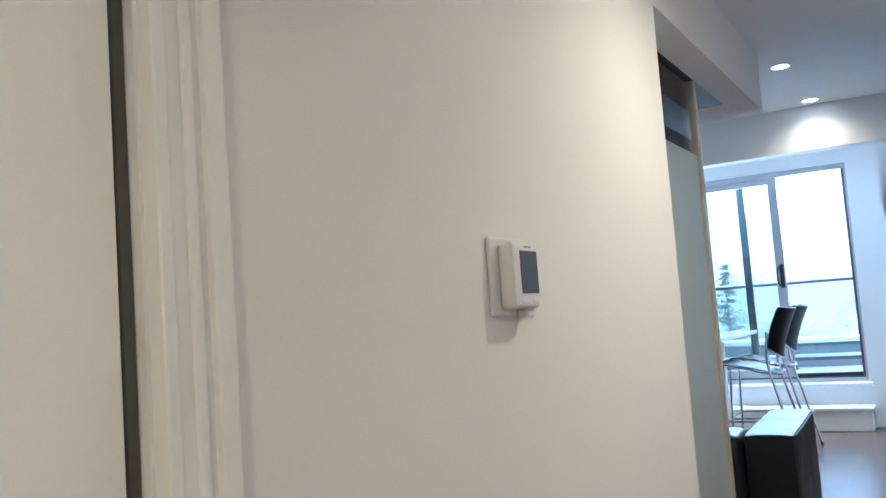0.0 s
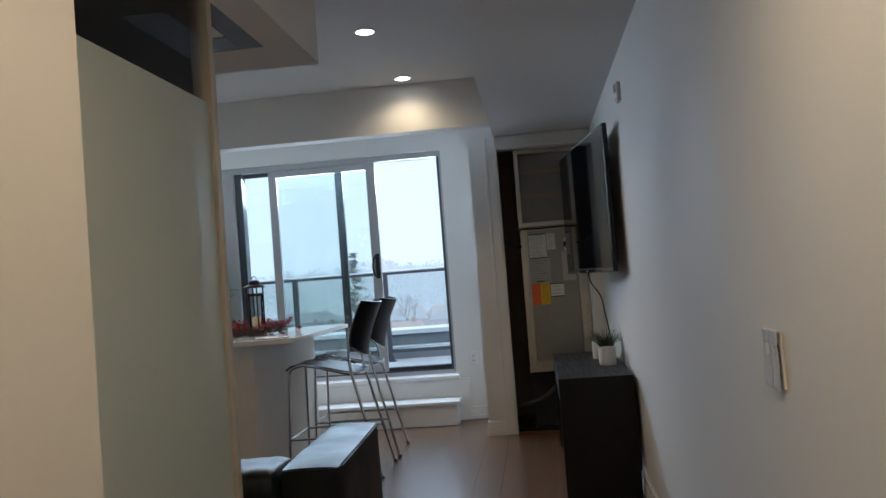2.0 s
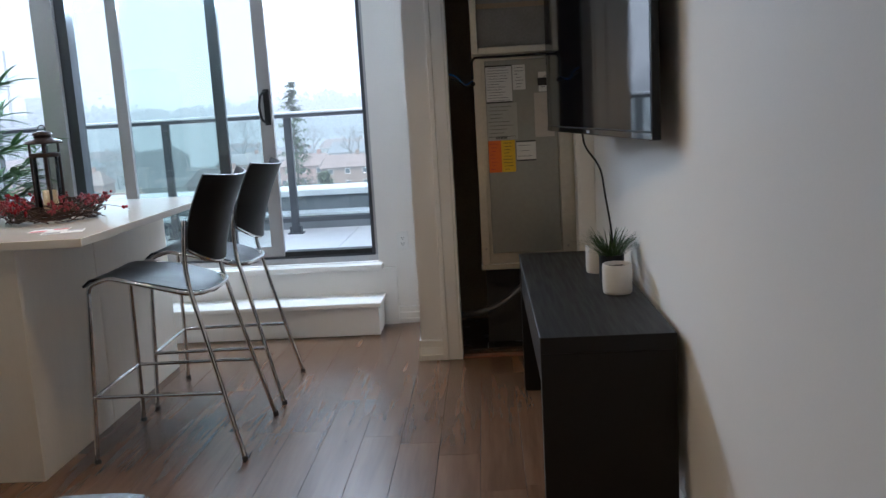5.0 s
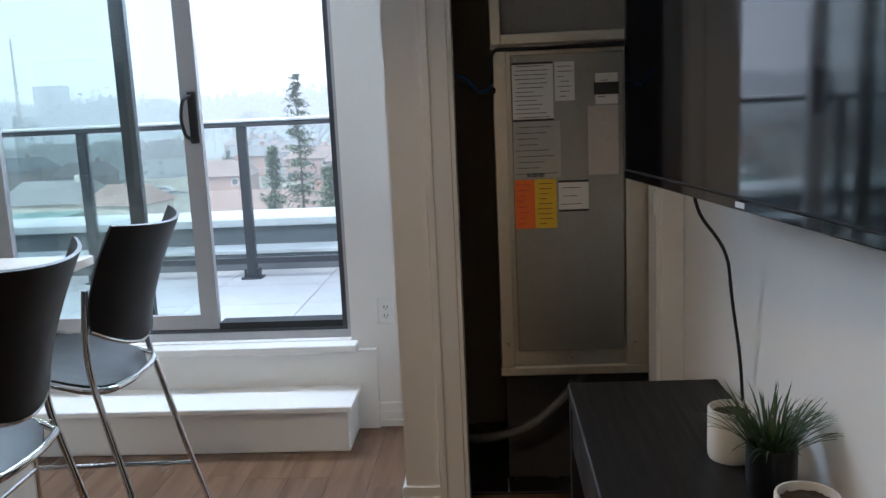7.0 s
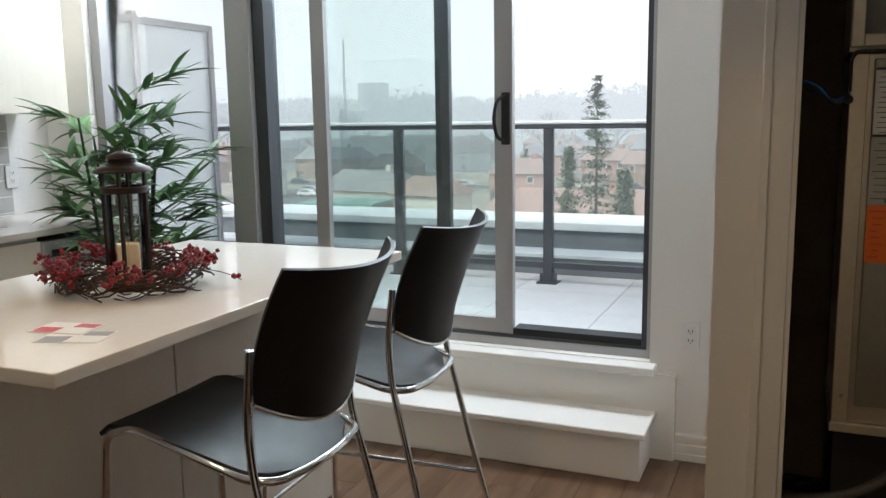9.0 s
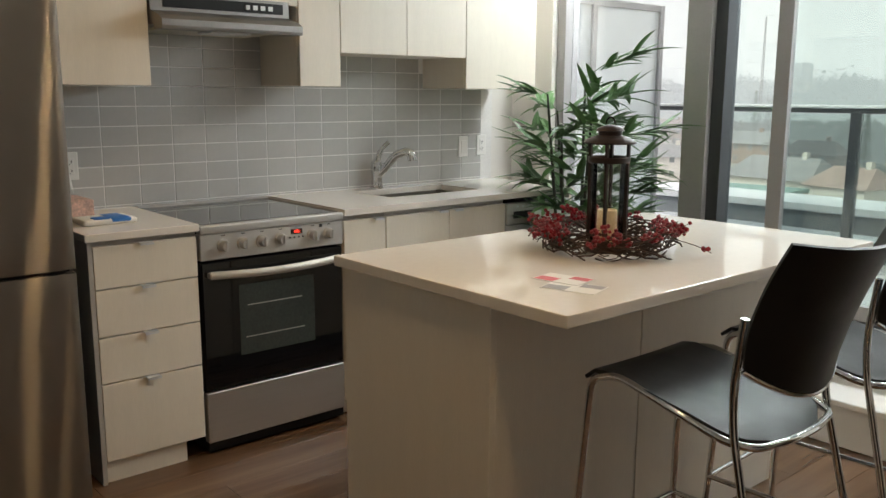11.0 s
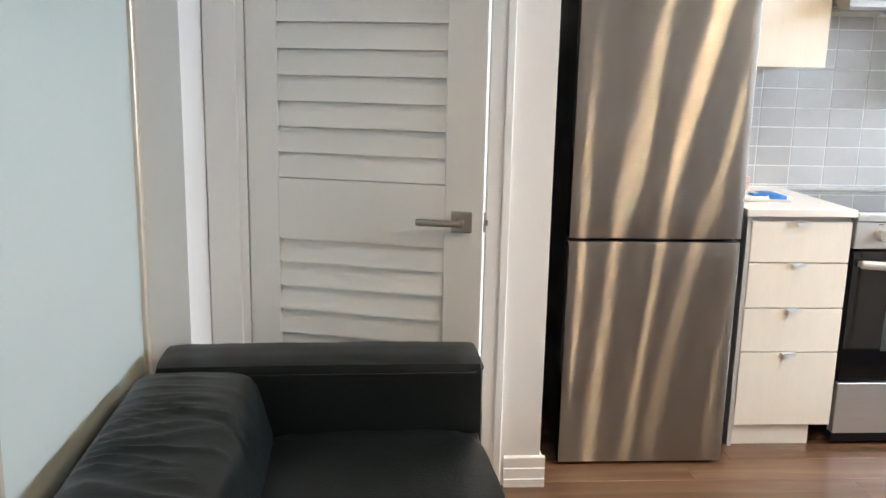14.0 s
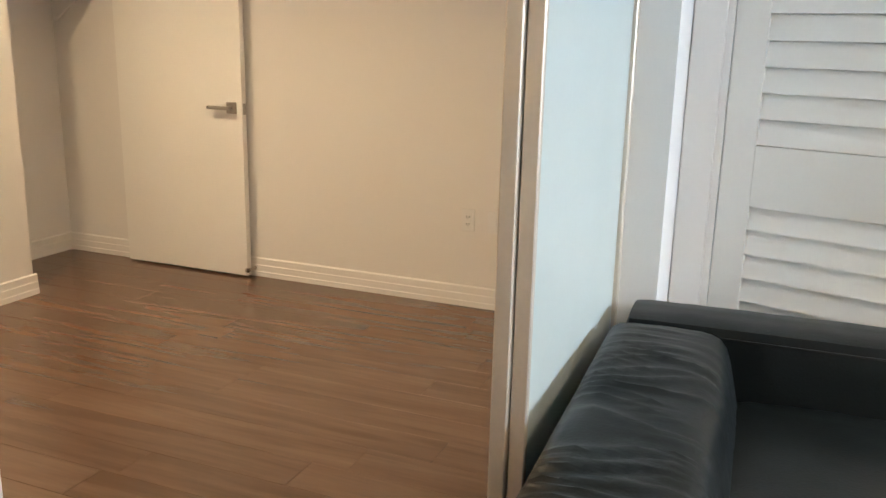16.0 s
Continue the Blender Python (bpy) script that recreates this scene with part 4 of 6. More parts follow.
stool = bar_stool()
copy_thing(stool, pose(-1.24, 7.20, 0, 0, 0, 2))


# counters and base units along the wall
def drawer_unit():
    s = thing("drawer_unit", -3.86, 5.715, 0.0, "cream four-drawer kitchen unit between fridge and range", "cabinet", "kitchen base units")
    part("body", boxes((0.0, 0.62, 0.013, 0.40, 0.09, 0.903)), M_CARC, s)
    part("plinth", boxes((0.0, 0.62, 0.013, 0.325, 0.0, 0.09)), M_CAB, s)
    part("side_panel", boxes((0.0, 0.638, -0.004, 0.0125, 0.0, 0.903)), M_CARC, s)
    for z0, z1 in ((0.731, 0.884), (0.556, 0.726), (0.383, 0.551), (0.086, 0.378)):
        f = part("drawer_front", boxes((0.621, 0.640, 0.014, 0.396, z0, z1), bevel=0.0015), M_CAB, s)
        part("pull", boxes((0.628, 0.662, 0.175, 0.225, z1 - 0.001, z1 + 0.0015), (0.659, 0.662, 0.175, 0.225, z1 - 0.008, z1 + 0.0015)), M_CAP, f, "small steel edge pull")
    return s


drawer_unit()


def base_unit(y0, y1, doors, label):
    s = thing("base_cabinet", -3.86, y0, 0.0, label, "cabinet", "kitchen base units")
    w = y1 - y0
    if doors == 2:
        part("body", boxes((0.0, 0.62, 0.0, w, 0.09, 0.69), (0.0, 0.62, 0.0, 0.018, 0.69, 0.903), (0.0, 0.09, 0.018, w, 0.69, 0.903), (0.60, 0.62, 0.018, w, 0.69, 0.903)), M_CARC, s)
    else:
        part("body", boxes((0.0, 0.62, 0.0, w, 0.09, 0.903)), M_CARC, s)
    part("plinth", boxes((0.0, 0.585, 0.0, w, 0.0, 0.09)), M_CAB, s)
    for k in range(doors):
        a, b = k * w / doors + 0.002, (k + 1) * w / doors - 0.002
        f = part("door", boxes((0.621, 0.640, a, b, 0.075, 0.880), bevel=0.0015), M_CAB, s)
        c = b - 0.07 if k % 2 == 0 else a + 0.02
        part("pull", boxes((0.628, 0.662, c, c + 0.05, 0.879, 0.8815), (0.659, 0.662, c, c + 0.05, 0.872, 0.8815)), M_CAP, f, "small steel edge pull")
    return s


base_unit(6.775, 7.0, 1, "narrow cream base cabinet beside the range")
base_unit(7.002, 7.745, 2, "cream sink base cabinet with two doors")


def dishwasher():
    s = thing("dishwasher", -3.86, 7.747, 0.0, "black and steel dishwasher at the end of the counter", "dishwasher")
    part("body", boxes((0.0, 0.60, 0.03, 0.475, 0.09, 0.902)), M_BLACK, s)
    part("door", boxes((0.60, 0.635, 0.004, 0.471, 0.10, 0.765), bevel=0.003), M_STEEL2, s)
    c = part("control_panel", boxes((0.60, 0.645, 0.004, 0.471, 0.770, 0.876), bevel=0.003), M_STEEL2, s)
    part("recess", boxes((0.6452, 0.6465, 0.05, 0.20, 0.80, 0.835)), M_BLACK, c)
    part("buttons", boxes(*[(0.646, 0.648, 0.07 + 0.04 * k, 0.085 + 0.04 * k, 0.855, 0.865) for k in range(8)]), M_CAP, c)
    part("plinth", boxes((0.0, 0.56, 0.0, 0.475, 0.0, 0.09)), M_BLACK, s)
    part("end_panel", boxes((0.0, 0.638, 0.4755, 0.495, 0.0, 0.903)), M_CAB, s)


dishwasher()
ct = thing("kitchen_countertop", -3.86, 5.70, 0.904, "short pale quartz worktop over the drawer unit", "countertop", "kitchen worktops")
part("slab", boxes((0, 0.655, 0, 0.418, 0, 0.028), bevel=0.002), M_QUARTZ, ct)
ct = thing("kitchen_countertop", -3.86, 6.772, 0.904, "long pale quartz worktop with an undermounted sink", "countertop", "kitchen worktops")
SX0, SX1, SY0, SY1 = 0.11, 0.42, 0.42, 1.0
bm = bmesh.new()
gx, gy = (0, SX0, SX1, 0.655), (0, SY0, SY1, 1.475)
gv = [[bm.verts.new((x, y, 0)) for y in gy] for x in gx]
gf = [bm.faces.new((gv[i][j], gv[i + 1][j], gv[i + 1][j + 1], gv[i][j + 1])) for i in range(3) for j in range(3) if (i, j) != (1, 1)]
ext = bmesh.ops.extrude_face_region(bm, geom=gf)["geom"]
bmesh.ops.translate(bm, verts=[v for v in ext if isinstance(v, bmesh.types.BMVert)], vec=(0, 0, 0.028))
part("slab", bm, M_QUARTZ, ct)
sk = thing("sink", -3.86, 6.772, 0.904, "stainless steel undermounted kitchen sink", "sink")
bm = bmesh.new()
box(bm, SX0, SX1, SY0, SY1, -0.18, -0.001)
bmesh.ops.delete(bm, geom=[f for f in bm.faces if f.normal.z > 0.9], context="FACES")
bmesh.ops.bevel(bm, geom=[e for e in bm.edges if len(e.link_faces) == 2], offset=0.035, segments=4, affect="EDGES")
bmesh.ops.solidify(bm, geom=list(bm.faces), thickness=0.002)
part("basin", bm, material("sink_steel", (0.34, 0.31, 0.27), 0.42, metal=1.0, var=0.05), sk, smooth=True)
bm = bmesh.new()
lathe(bm, [(0.0, 0.001), (0.03, 0.001), (0.042, 0.004), (0.045, 0.0)], 24, (0.33, 0.67, -0.178))
part("drain", bm, M_CHROME, sk, smooth=True)


def faucet():
    s = thing("faucet", -3.80, 7.375, 0.932, "chrome single-lever kitchen faucet with curved spout", "faucet")
    bm = bmesh.new()
    lathe(bm, [(0.036, 0.0), (0.036, 0.006), (0.030, 0.012), (0.028, 0.05), (0.033, 0.09), (0.031, 0.135), (0.020, 0.15), (0.0, 0.155)], 24)
    part("body", bm, M_CHROME, s, smooth=True)
    bm = bmesh.new()
    pts = bend([(0.0, 0.0, 0.06), (0.05, 0.025, 0.115), (0.085, 0.055, 0.175), (0.125, 0.09, 0.195), (0.15, 0.11, 0.18), (0.155, 0.115, 0.150)], 0.05, 6)
    tube(bm, pts, lambda f: 0.021 + 0.006 * f * f, 14)
    part("spout", bm, M_CHROME, s, smooth=True)
    bm = bmesh.new()
    tube(bm, bend([(0.0, 0.0, 0.14), (0.01, 0.008, 0.175), (0.02, 0.028, 0.215), (0.03, 0.055, 0.238)], 0.03, 5), lambda f: 0.018 - 0.006 * f, 12)
    part("lever", bm, M_CHROME, s, smooth=True)


faucet()


def kitchen_range():
    s = thing("electric_range", -3.86, 6.122, 0.0, "black glass and steel electric range with a red clock", "range")
    w = 0.646
    part("body", boxes((0.0, 0.60, 0.004, w - 0.004, 0.049, 0.895)), M_BLACK, s)
    part("cooktop", boxes((0.0, 0.615, 0.0, w, 0.897, 0.922), bevel=0.004, seg=2), M_BLACKGLASS, s, "black glass cooktop")
    part("front_trim", boxes((0.612, 0.652, 0.0, w, 0.888, 0.921), bevel=0.006, seg=3), M_STEEL2, s, "steel front edge")
    c = part("control_panel", boxes((0.60, 0.645, 0.0, w, 0.785, 0.8875), bevel=0.003), M_STEEL2, s, "brushed steel control panel")
    for y in (0.095, 0.180, 0.262, 0.345, 0.495, 0.575):
        bm = bmesh.new()
        cyl(bm, (0.645, y, 0.838), (0.652, y, 0.838), 0.027, seg=20)
        cyl(bm, (0.652, y, 0.838), (0.680, y, 0.838), 0.022, 0.018, seg=20)
        box(bm, 0.68, 0.684, y - 0.004, y + 0.004, 0.822, 0.858)
        part("knob", bm, M_STEEL2, c, "steel knob", smooth=True)
        part("mark", boxes((0.645, 0.6458, y - 0.008, y + 0.008, 0.876, 0.879)), M_INK, c)
    part("clock_window", boxes((0.645, 0.6462, 0.392, 0.446, 0.852, 0.872)), M_BLACKGLASS, c)
    cu = bpy.data.curves.new("clock_digits", "FONT")
    cu.body, cu.size, cu.align_x, cu.align_y, cu.extrude = "1:02", 0.017, "CENTER", "CENTER", 0.0003
    tx = new("clock_digits", cu)
    tx.data.materials.append(M_CLOCK)
    tx.parent = c
    tx.matrix_local = Matrix.Translation((0.6468, 0.419, 0.862)) @ Euler((radians(90), 0, radians(90))).to_matrix().to_4x4()
    part("buttons", boxes(*[(0.645, 0.648, 0.385 + 0.02 * k, 0.391 + 0.02 * k, 0.835, 0.841) for k in range(4)], (0.645, 0.649, 0.528, 0.54, 0.868, 0.882)), M_INK, c)
    d = part("oven_door", boxes((0.602, 0.640, 0.004, w - 0.004, 0.266, 0.776), bevel=0.004), M_BLACKGLASS, s, "black glass oven door")
    part("oven_window", boxes((0.640, 0.6412, 0.155, 0.50, 0.385, 0.672), bevel=0.0005), material("oven_window_glass", (0.045, 0.055, 0.052), 0.08, var=0.3, scale=3, bump=0), d, "greenish oven window")
    part("rack", boxes((0.6412, 0.642, 0.19, 0.44, 0.585, 0.589), (0.6412, 0.642, 0.18, 0.45, 0.455, 0.459)), M_STEEL2, d, "oven rack bar")
    bm = bmesh.new()
    tube(bm, [(0.660 + 0.020 * math.sin(k / 12 * math.pi), 0.03 + k / 12 * (w - 0.06), 0.728 - 0.006 * math.sin(k / 12 * math.pi)) for k in range(13)], 0.012, 10)
    for v in bm.verts:
        v.co.z = 0.726 + (v.co.z - 0.726) * 1.35
    h = part("handle", bm, M_HANDLE, d, "pale metal bar handle", smooth=True)
    part("bracket", boxes((0.64, 0.666, 0.026, 0.044, 0.718, 0.738), (0.64, 0.666, w - 0.044, w - 0.026, 0.718, 0.738)), M_HANDLE, h)
    part("drawer", boxes((0.602, 0.642, 0.004, w - 0.004, 0.050, 0.256), bevel=0.003), M_STEEL2, s, "steel storage drawer")
    part("toe_panel", boxes((0.45, 0.634, 0.006, w - 0.006, 0.014, 0.049)), M_BLACK, s)
    for y in (0.06, w - 0.06):
        bm = bmesh.new()
        cyl(bm, (0.565, y, 0.006), (0.565, y, 0.06), 0.009, seg=10)
        cyl(bm, (0.565, y, 0.0), (0.565, y, 0.01), 0.018, seg=14)
        part("foot", bm, M_BLACK, s, smooth=True)


kitchen_range()


def fridge():
    s = thing("fridge", -3.75, 5.018, 0.0, "tall stainless steel fridge freezer with two doors", "fridge")
    w = 0.607
    part("cabinet", boxes((0.0, 0.625, 0.012, w - 0.004, 0.02, 1.86), bevel=0.004), M_BLACK, s, "black fridge side")
    for name, z0, z1 in (("freezer_door", 0.012, 0.832), ("fridge_door", 0.846, 1.862)):
        bm = bmesh.new()
        n, m = 40, 24
        front = []
        for i in range(m + 1):
            z = z0 + (z1 - z0) * i / m
            row = []
            for k in range(n + 1):
                y = w * k / n
                edge = min(k, n - k, i * 1.5, (m - i) * 1.5)
                wave = 0.00034 * math.sin(26 * y + 0.6 * math.sin(5.2 * z + 1) - 0.6 * z) + 0.00007 * math.sin(47 * y + 0.8 * math.sin(7 * z))
                row.append(bm.verts.new((0.682 + wave - (0.004 if edge == 0 else 0.0), y, z)))
            front.append(row)
        for i in range(m):
            for k in range(n):
                bm.faces.new((front[i][k], front[i][k + 1], front[i + 1][k + 1], front[i + 1][k]))
        rim = front[0] + [r[n] for r in front[1:]] + front[m][-2::-1] + [r[0] for r in front[-2:0:-1]]
        back = [bm.verts.new((0.628, v.co.y, v.co.z)) for v in rim]
        for k in range(len(rim)):
            q = (k + 1) % len(rim)
            bm.faces.new((rim[k], rim[q], back[q], back[k]))
        bm.faces.new(back)
        part(name, bm, M_FRIDGE, s, "brushed stainless door", smooth=True)
    part("hinge", boxes((0.60, 0.66, -0.006, 0.02, 0.832, 0.846), (0.625, 0.645, -0.008, 0.004, 0.80, 0.832)), M_BLACK, s)
    part("handle_strip", boxes((0.630, 0.664, -0.004, -0.0005, 0.35, 0.80)), M_BLACK, s)
    part("handle_strip", boxes((0.630, 0.664, -0.004, -0.0005, 1.15, 1.70)), M_BLACK, s)
    for y in (0.05, w - 0.05):
        bm = bmesh.new()
        cyl(bm, (0.60, y, 0.0), (0.60, y, 0.03), 0.016, seg=12)
        part("foot", bm, M_BLACK, s)


M_FRIDGE = material("brushed_fridge_steel", (0.56, 0.51, 0.455), 0.50, metal=1.0, var=0.03, scale=2.2, fine=7, bump=0.0, rough_var=0.0)
_ft = M_FRIDGE.node_tree
_grain = _ft.nodes.new("ShaderNodeCombineXYZ")
_grain.inputs[1].default_value = 1.0
_brush = _ft.nodes.new("ShaderNodeBsdfAnisotropic")
_brush.inputs["Color"].default_value = (0.26, 0.24, 0.215, 1)
_brush.inputs["Roughness"].default_value = 0.16
_brush.inputs["Anisotropy"].default_value = 0.93
_ft.links.new(_grain.outputs[0], _brush.inputs["Tangent"])
_both = _ft.nodes.new("ShaderNodeMixShader")
_both.inputs[0].default_value = 0.75
_ft.links.new(_ft.nodes["Principled BSDF"].outputs[0], _both.inputs[1])
_ft.links.new(_brush.outputs[0], _both.inputs[2])
_ft.links.new(_both.outputs[0], _ft.nodes["Material Output"].inputs[0])
fridge()


def wall_cabinet(y0, y1, z0, doors, label):
    s = thing("wall_cabinet", -3.86, y0, z0, label, "cabinet", "kitchen wall cabinets")
    w, h = y1 - y0, 2.42 - z0
    part("body", boxes((0.0, 0.34, 0.001, w - 0.001, 0.0, h)), M_CAB, s)
    for k in range(doors):
        part("door", boxes((0.341, 0.360, k * w / doors + 0.0015, (k + 1) * w / doors - 0.0015, -0.004, h), bevel=0.0015), M_CAB, s)
    return s


wall_cabinet(5.645, 6.085, 1.448, 1, "cream wall cabinet beside the range hood")
wall_cabinet(6.748, 6.962, 1.452, 1, "narrow cream wall cabinet beside the range hood")
wall_cabinet(6.963, 7.722, 1.602, 2, "short cream wall cabinet with two doors over the sink")
wall_cabinet(7.723, 8.235, 1.448, 1, "cream wall cabinet at the window end")
wall_cabinet(6.087, 6.746, 1.79, 1, "short cream wall cabinet above the range hood")
M_HOOD = material("dull_hood_steel", (0.30, 0.29, 0.28), 0.38, metal=1.0, var=0.04, bump=0.01)
hd = thing("range_hood", -3.86, 6.09, 1.655, "slim stainless steel range hood under the cabinet", "range hood")
bm = bmesh.new()
prof = [(0.0, 0.02), (0.40, 0.02), (0.40, 0.0), (0.475, 0.0), (0.480, 0.012), (0.480, 0.035), (0.44, 0.055), (0.37, 0.075), (0.37, 0.142), (0.0, 0.142)]
a = [bm.verts.new((x, 0.0, z)) for x, z in prof]
b = [bm.verts.new((x, 0.605, z)) for x, z in prof]
for k in range(len(prof)):
    bm.faces.new((a[k], a[(k + 1) % len(prof)], b[(k + 1) % len(prof)], b[k]))
bm.faces.new(a)
bm.faces.new(b[::-1])
part("shell", bm, M_HOOD, hd)
part("control_strip", boxes((0.3705, 0.373, 0.05, 0.575, 0.088, 0.130)), M_BLACK, hd)
part("buttons", boxes(*[(0.373, 0.376, 0.40 + 0.035 * k, 0.42 + 0.035 * k, 0.10, 0.118) for k in range(4)]), M_CAP, hd)
part("lamp_cover", boxes((0.30, 0.42, 0.22, 0.40, -0.006, 0.004), bevel=0.003), M_CAP, hd, "pale lamp cover")
part("filter", boxes((0.04, 0.29, 0.06, 0.56, 0.008, 0.019)), M_GALV, hd)

tb = thing("tissue_box", -3.70, 5.80, 0.932, "printed tissue box with a tissue standing out", "tissue box")
part("carton", boxes((-0.11, 0.11, -0.055, 0.065, 0, 0.075), bevel=0.002), material("pink_print_card", (0.62, 0.42, 0.36), 0.6, var=0.35, scale=40, bump=0), tb)
bm = bmesh.new()
bmesh.ops.create_grid(bm, x_segments=8, y_segments=8, size=0.05)
for v in bm.verts:
    u, w2 = v.co.x, v.co.y
    v.co = Vector((u * 0.5 + 0.01 * math.sin(w2 * 90), w2 * 0.45, 0.075 + 0.09 * (1 - (u * u + w2 * w2) / 0.006) + 0.01 * math.sin(u * 120)))
    v.co.z = max(v.co.z, 0.072)
bmesh.ops.solidify(bm, geom=list(bm.faces), thickness=0.001)
part("tissue", bm, M_PAPER, tb, "white tissue", smooth=True)
wp = thing("wipes_pack", -3.47, 5.86, 0.932, "flat blue and white packet of wipes on the worktop", "packet")
part("packet", boxes((-0.075, 0.075, -0.10, 0.10, 0, 0.022), bevel=0.009, seg=3), M_PAPER, wp, smooth=True)
part("band", boxes((-0.076, 0.076, 0.0, 0.08, 0.004, 0.0235), bevel=0.008, seg=2), M_BLUE, wp, "blue printed band", smooth=True)
part("lid", boxes((0.02, 0.07, -0.06, 0.0, 0.021, 0.027), bevel=0.003), M_BLUE, wp)

# cards on the island
for k, (x, y, rz, w, h, mats) in enumerate([(-1.60, 6.39, 18, 0.15, 0.10, (M_PAPER, M_GREYPRINT)), (-1.68, 6.44, 10, 0.14, 0.095, (M_PAPER, M_RED))]):
    cd = thing("leaflet", x, y, 0.932 + 0.0012 * k, ("printed leaflet lying on the island worktop", "red and white printed leaflet on the island worktop")[k], "leaflet", rz=rz)
    part("sheet", boxes((-w / 2, w / 2, -h / 2, h / 2, 0, 0.001)), mats[0], cd)
    part("print", boxes((-w / 2 + 0.004, -w * 0.05, -h / 2 + 0.004, 0.0, 0.001, 0.0013), (0.01, w / 2 - 0.004, 0.01, h / 2 - 0.004, 0.001, 0.0013)), mats[1], cd)


# ---- wreath and lantern ----
def lantern():
    s = thing("candle_lantern", -1.885, 6.87, 0.932, "dark bronze glass lantern with an ivory candle", "lantern")
    s.scale = (0.78, 0.78, 0.97)
    bm = bmesh.new()
    lathe(bm, [(0.088, 0.0), (0.092, 0.006), (0.088, 0.016), (0.0, 0.018)], 32)
    part("base", bm, M_BRONZE, s, smooth=True)
    for k in range(4):
        a = math.tau * (k + 0.35) / 4
        x, y = 0.074 * math.cos(a), 0.074 * math.sin(a)
        part("post", boxes((x - 0.0055, x + 0.0055, y - 0.0055, y + 0.0055, 0.012, 0.345)), M_BRONZE, s)
    for name, z in (("lower_ring", 0.018), ("upper_ring", 0.285)):
        bm = bmesh.new()
        lathe(bm, [(0.080, z), (0.083, z + 0.003), (0.083, z + 0.017), (0.080, z + 0.02), (0.075, z + 0.018), (0.075, z + 0.002), (0.080, z)], 32)
        part(name, bm, M_BRONZE, s, smooth=True)
    bm = bmesh.new()
    lathe(bm, [(0.100, 0.345), (0.104, 0.350), (0.096, 0.357), (0.072, 0.366), (0.048, 0.372), (0.047, 0.383), (0.056, 0.386), (0.050, 0.394), (0.025, 0.402), (0.0, 0.406)], 32)
    part("roof", bm, M_BRONZE, s, smooth=True)
    bm = bmesh.new()
    tube(bm, [(0.022 * math.cos(t), 0.0, 0.408 + 0.020 * math.sin(t)) for t in [math.pi * k / 10 for k in range(11)]], 0.003, 8)
    part("ring_handle", bm, M_BRONZE, s, smooth=True)
    bm = bmesh.new()
    lathe(bm, [(0.068, 0.018), (0.068, 0.29), (0.0665, 0.29), (0.0665, 0.018)], 32)
    g = part("glass", bm, M_LANTERN, s, "clear glass cylinder", smooth=True)
    g.visible_shadow = False
    bm = bmesh.new()
    lathe(bm, [(0.038, 0.018), (0.040, 0.022), (0.040, 0.128), (0.037, 0.134), (0.030, 0.128), (0.0, 0.126)], 28)
    c = part("candle", bm, M_CANDLE, s, "ivory wax candle", smooth=True)
    bm = bmesh.new()
    cyl(bm, (0, 0, 0.125), (0.001, 0, 0.142), 0.0015, seg=6)
    part("wick", bm, M_INK, c)


lantern()


def wreath():
    s = thing("berry_wreath", -1.885, 6.87, 0.932, "twig wreath with dark red berries round the lantern", "wreath")
    r = random.Random(11)
    bm = bmesh.new()
    for k in range(210):
        a = r.uniform(0, math.tau)
        rad, z = r.uniform(0.125, 0.20), r.uniform(0.004, 0.055)
        span = r.uniform(0.35, 0.9)
        tilt = r.uniform(-0.02, 0.05)
        pts = [((rad + tilt * f + 0.006 * math.sin(9 * f + k)) * math.cos(a + span * f), (rad + tilt * f) * math.sin(a + span * f), z + 0.02 * math.sin(f * 3 + k) + 0.012) for f in (0, 0.33, 0.66, 1)]
        tube(bm, pts, r.uniform(0.0016, 0.0034), 4)
    tagged(part("twig_weave", bm, M_TWIG, s, "woven brown twigs"), kind="stuff")
    bm = bmesh.new()
    stems = bmesh.new()
    for k in range(120):
        a = r.uniform(0, math.tau)
        rad, z = r.uniform(0.14, 0.205), r.uniform(0.03, 0.07)
        out, upw = r.uniform(0.02, 0.07), r.uniform(0.005, 0.05)
        if r.random() < 0.08:
            out, upw = 0.10, 0.04
        base = Vector((rad * math.cos(a), rad * math.sin(a), z))
        tip = base + Vector((math.cos(a + 0.7) * out, math.sin(a + 0.7) * out, upw))
        tube(stems, [base, base.lerp(tip, 0.5) + Vector((0, 0, 0.008)), tip], 0.0011, 4)
        for n in range(r.randint(3, 6)):
            c = base.lerp(tip, r.uniform(0.3, 1.05)) + Vector((r.uniform(-1, 1), r.uniform(-1, 1), r.uniform(-0.6, 1))) * 0.011
            c.z = max(c.z, 0.008)
            bmesh.ops.create_icosphere(bm, subdivisions=1, radius=r.uniform(0.0058, 0.0085), matrix=Matrix.Translation(c))
    tagged(part("stems", stems, M_TWIG, s), kind="stuff")
    tagged(part("berry_trim", bm, M_BERRY, s, "dark red artificial berries", smooth=True), kind="stuff")
    bm = bmesh.new()
    sprig = bend([(0.17, 0.10, 0.05), (0.235, 0.13, 0.035), (0.30, 0.12, 0.02)], 0.05)
    tube(bm, sprig, 0.0012, 4)
    part("sprig", bm, M_TWIG, s)
    bm = bmesh.new()
    for o in ((0, 0, 0), (0.01, 0.006, 0.003), (-0.008, 0.007, 0.002), (0.002, -0.009, 0.004)):
        bmesh.ops.create_icosphere(bm, subdivisions=1, radius=0.008, matrix=Matrix.Translation((0.272 + o[0], 0.125 + o[1], 0.026 + o[2])))
    part("berry_cluster", bm, M_BERRY, s, smooth=True)


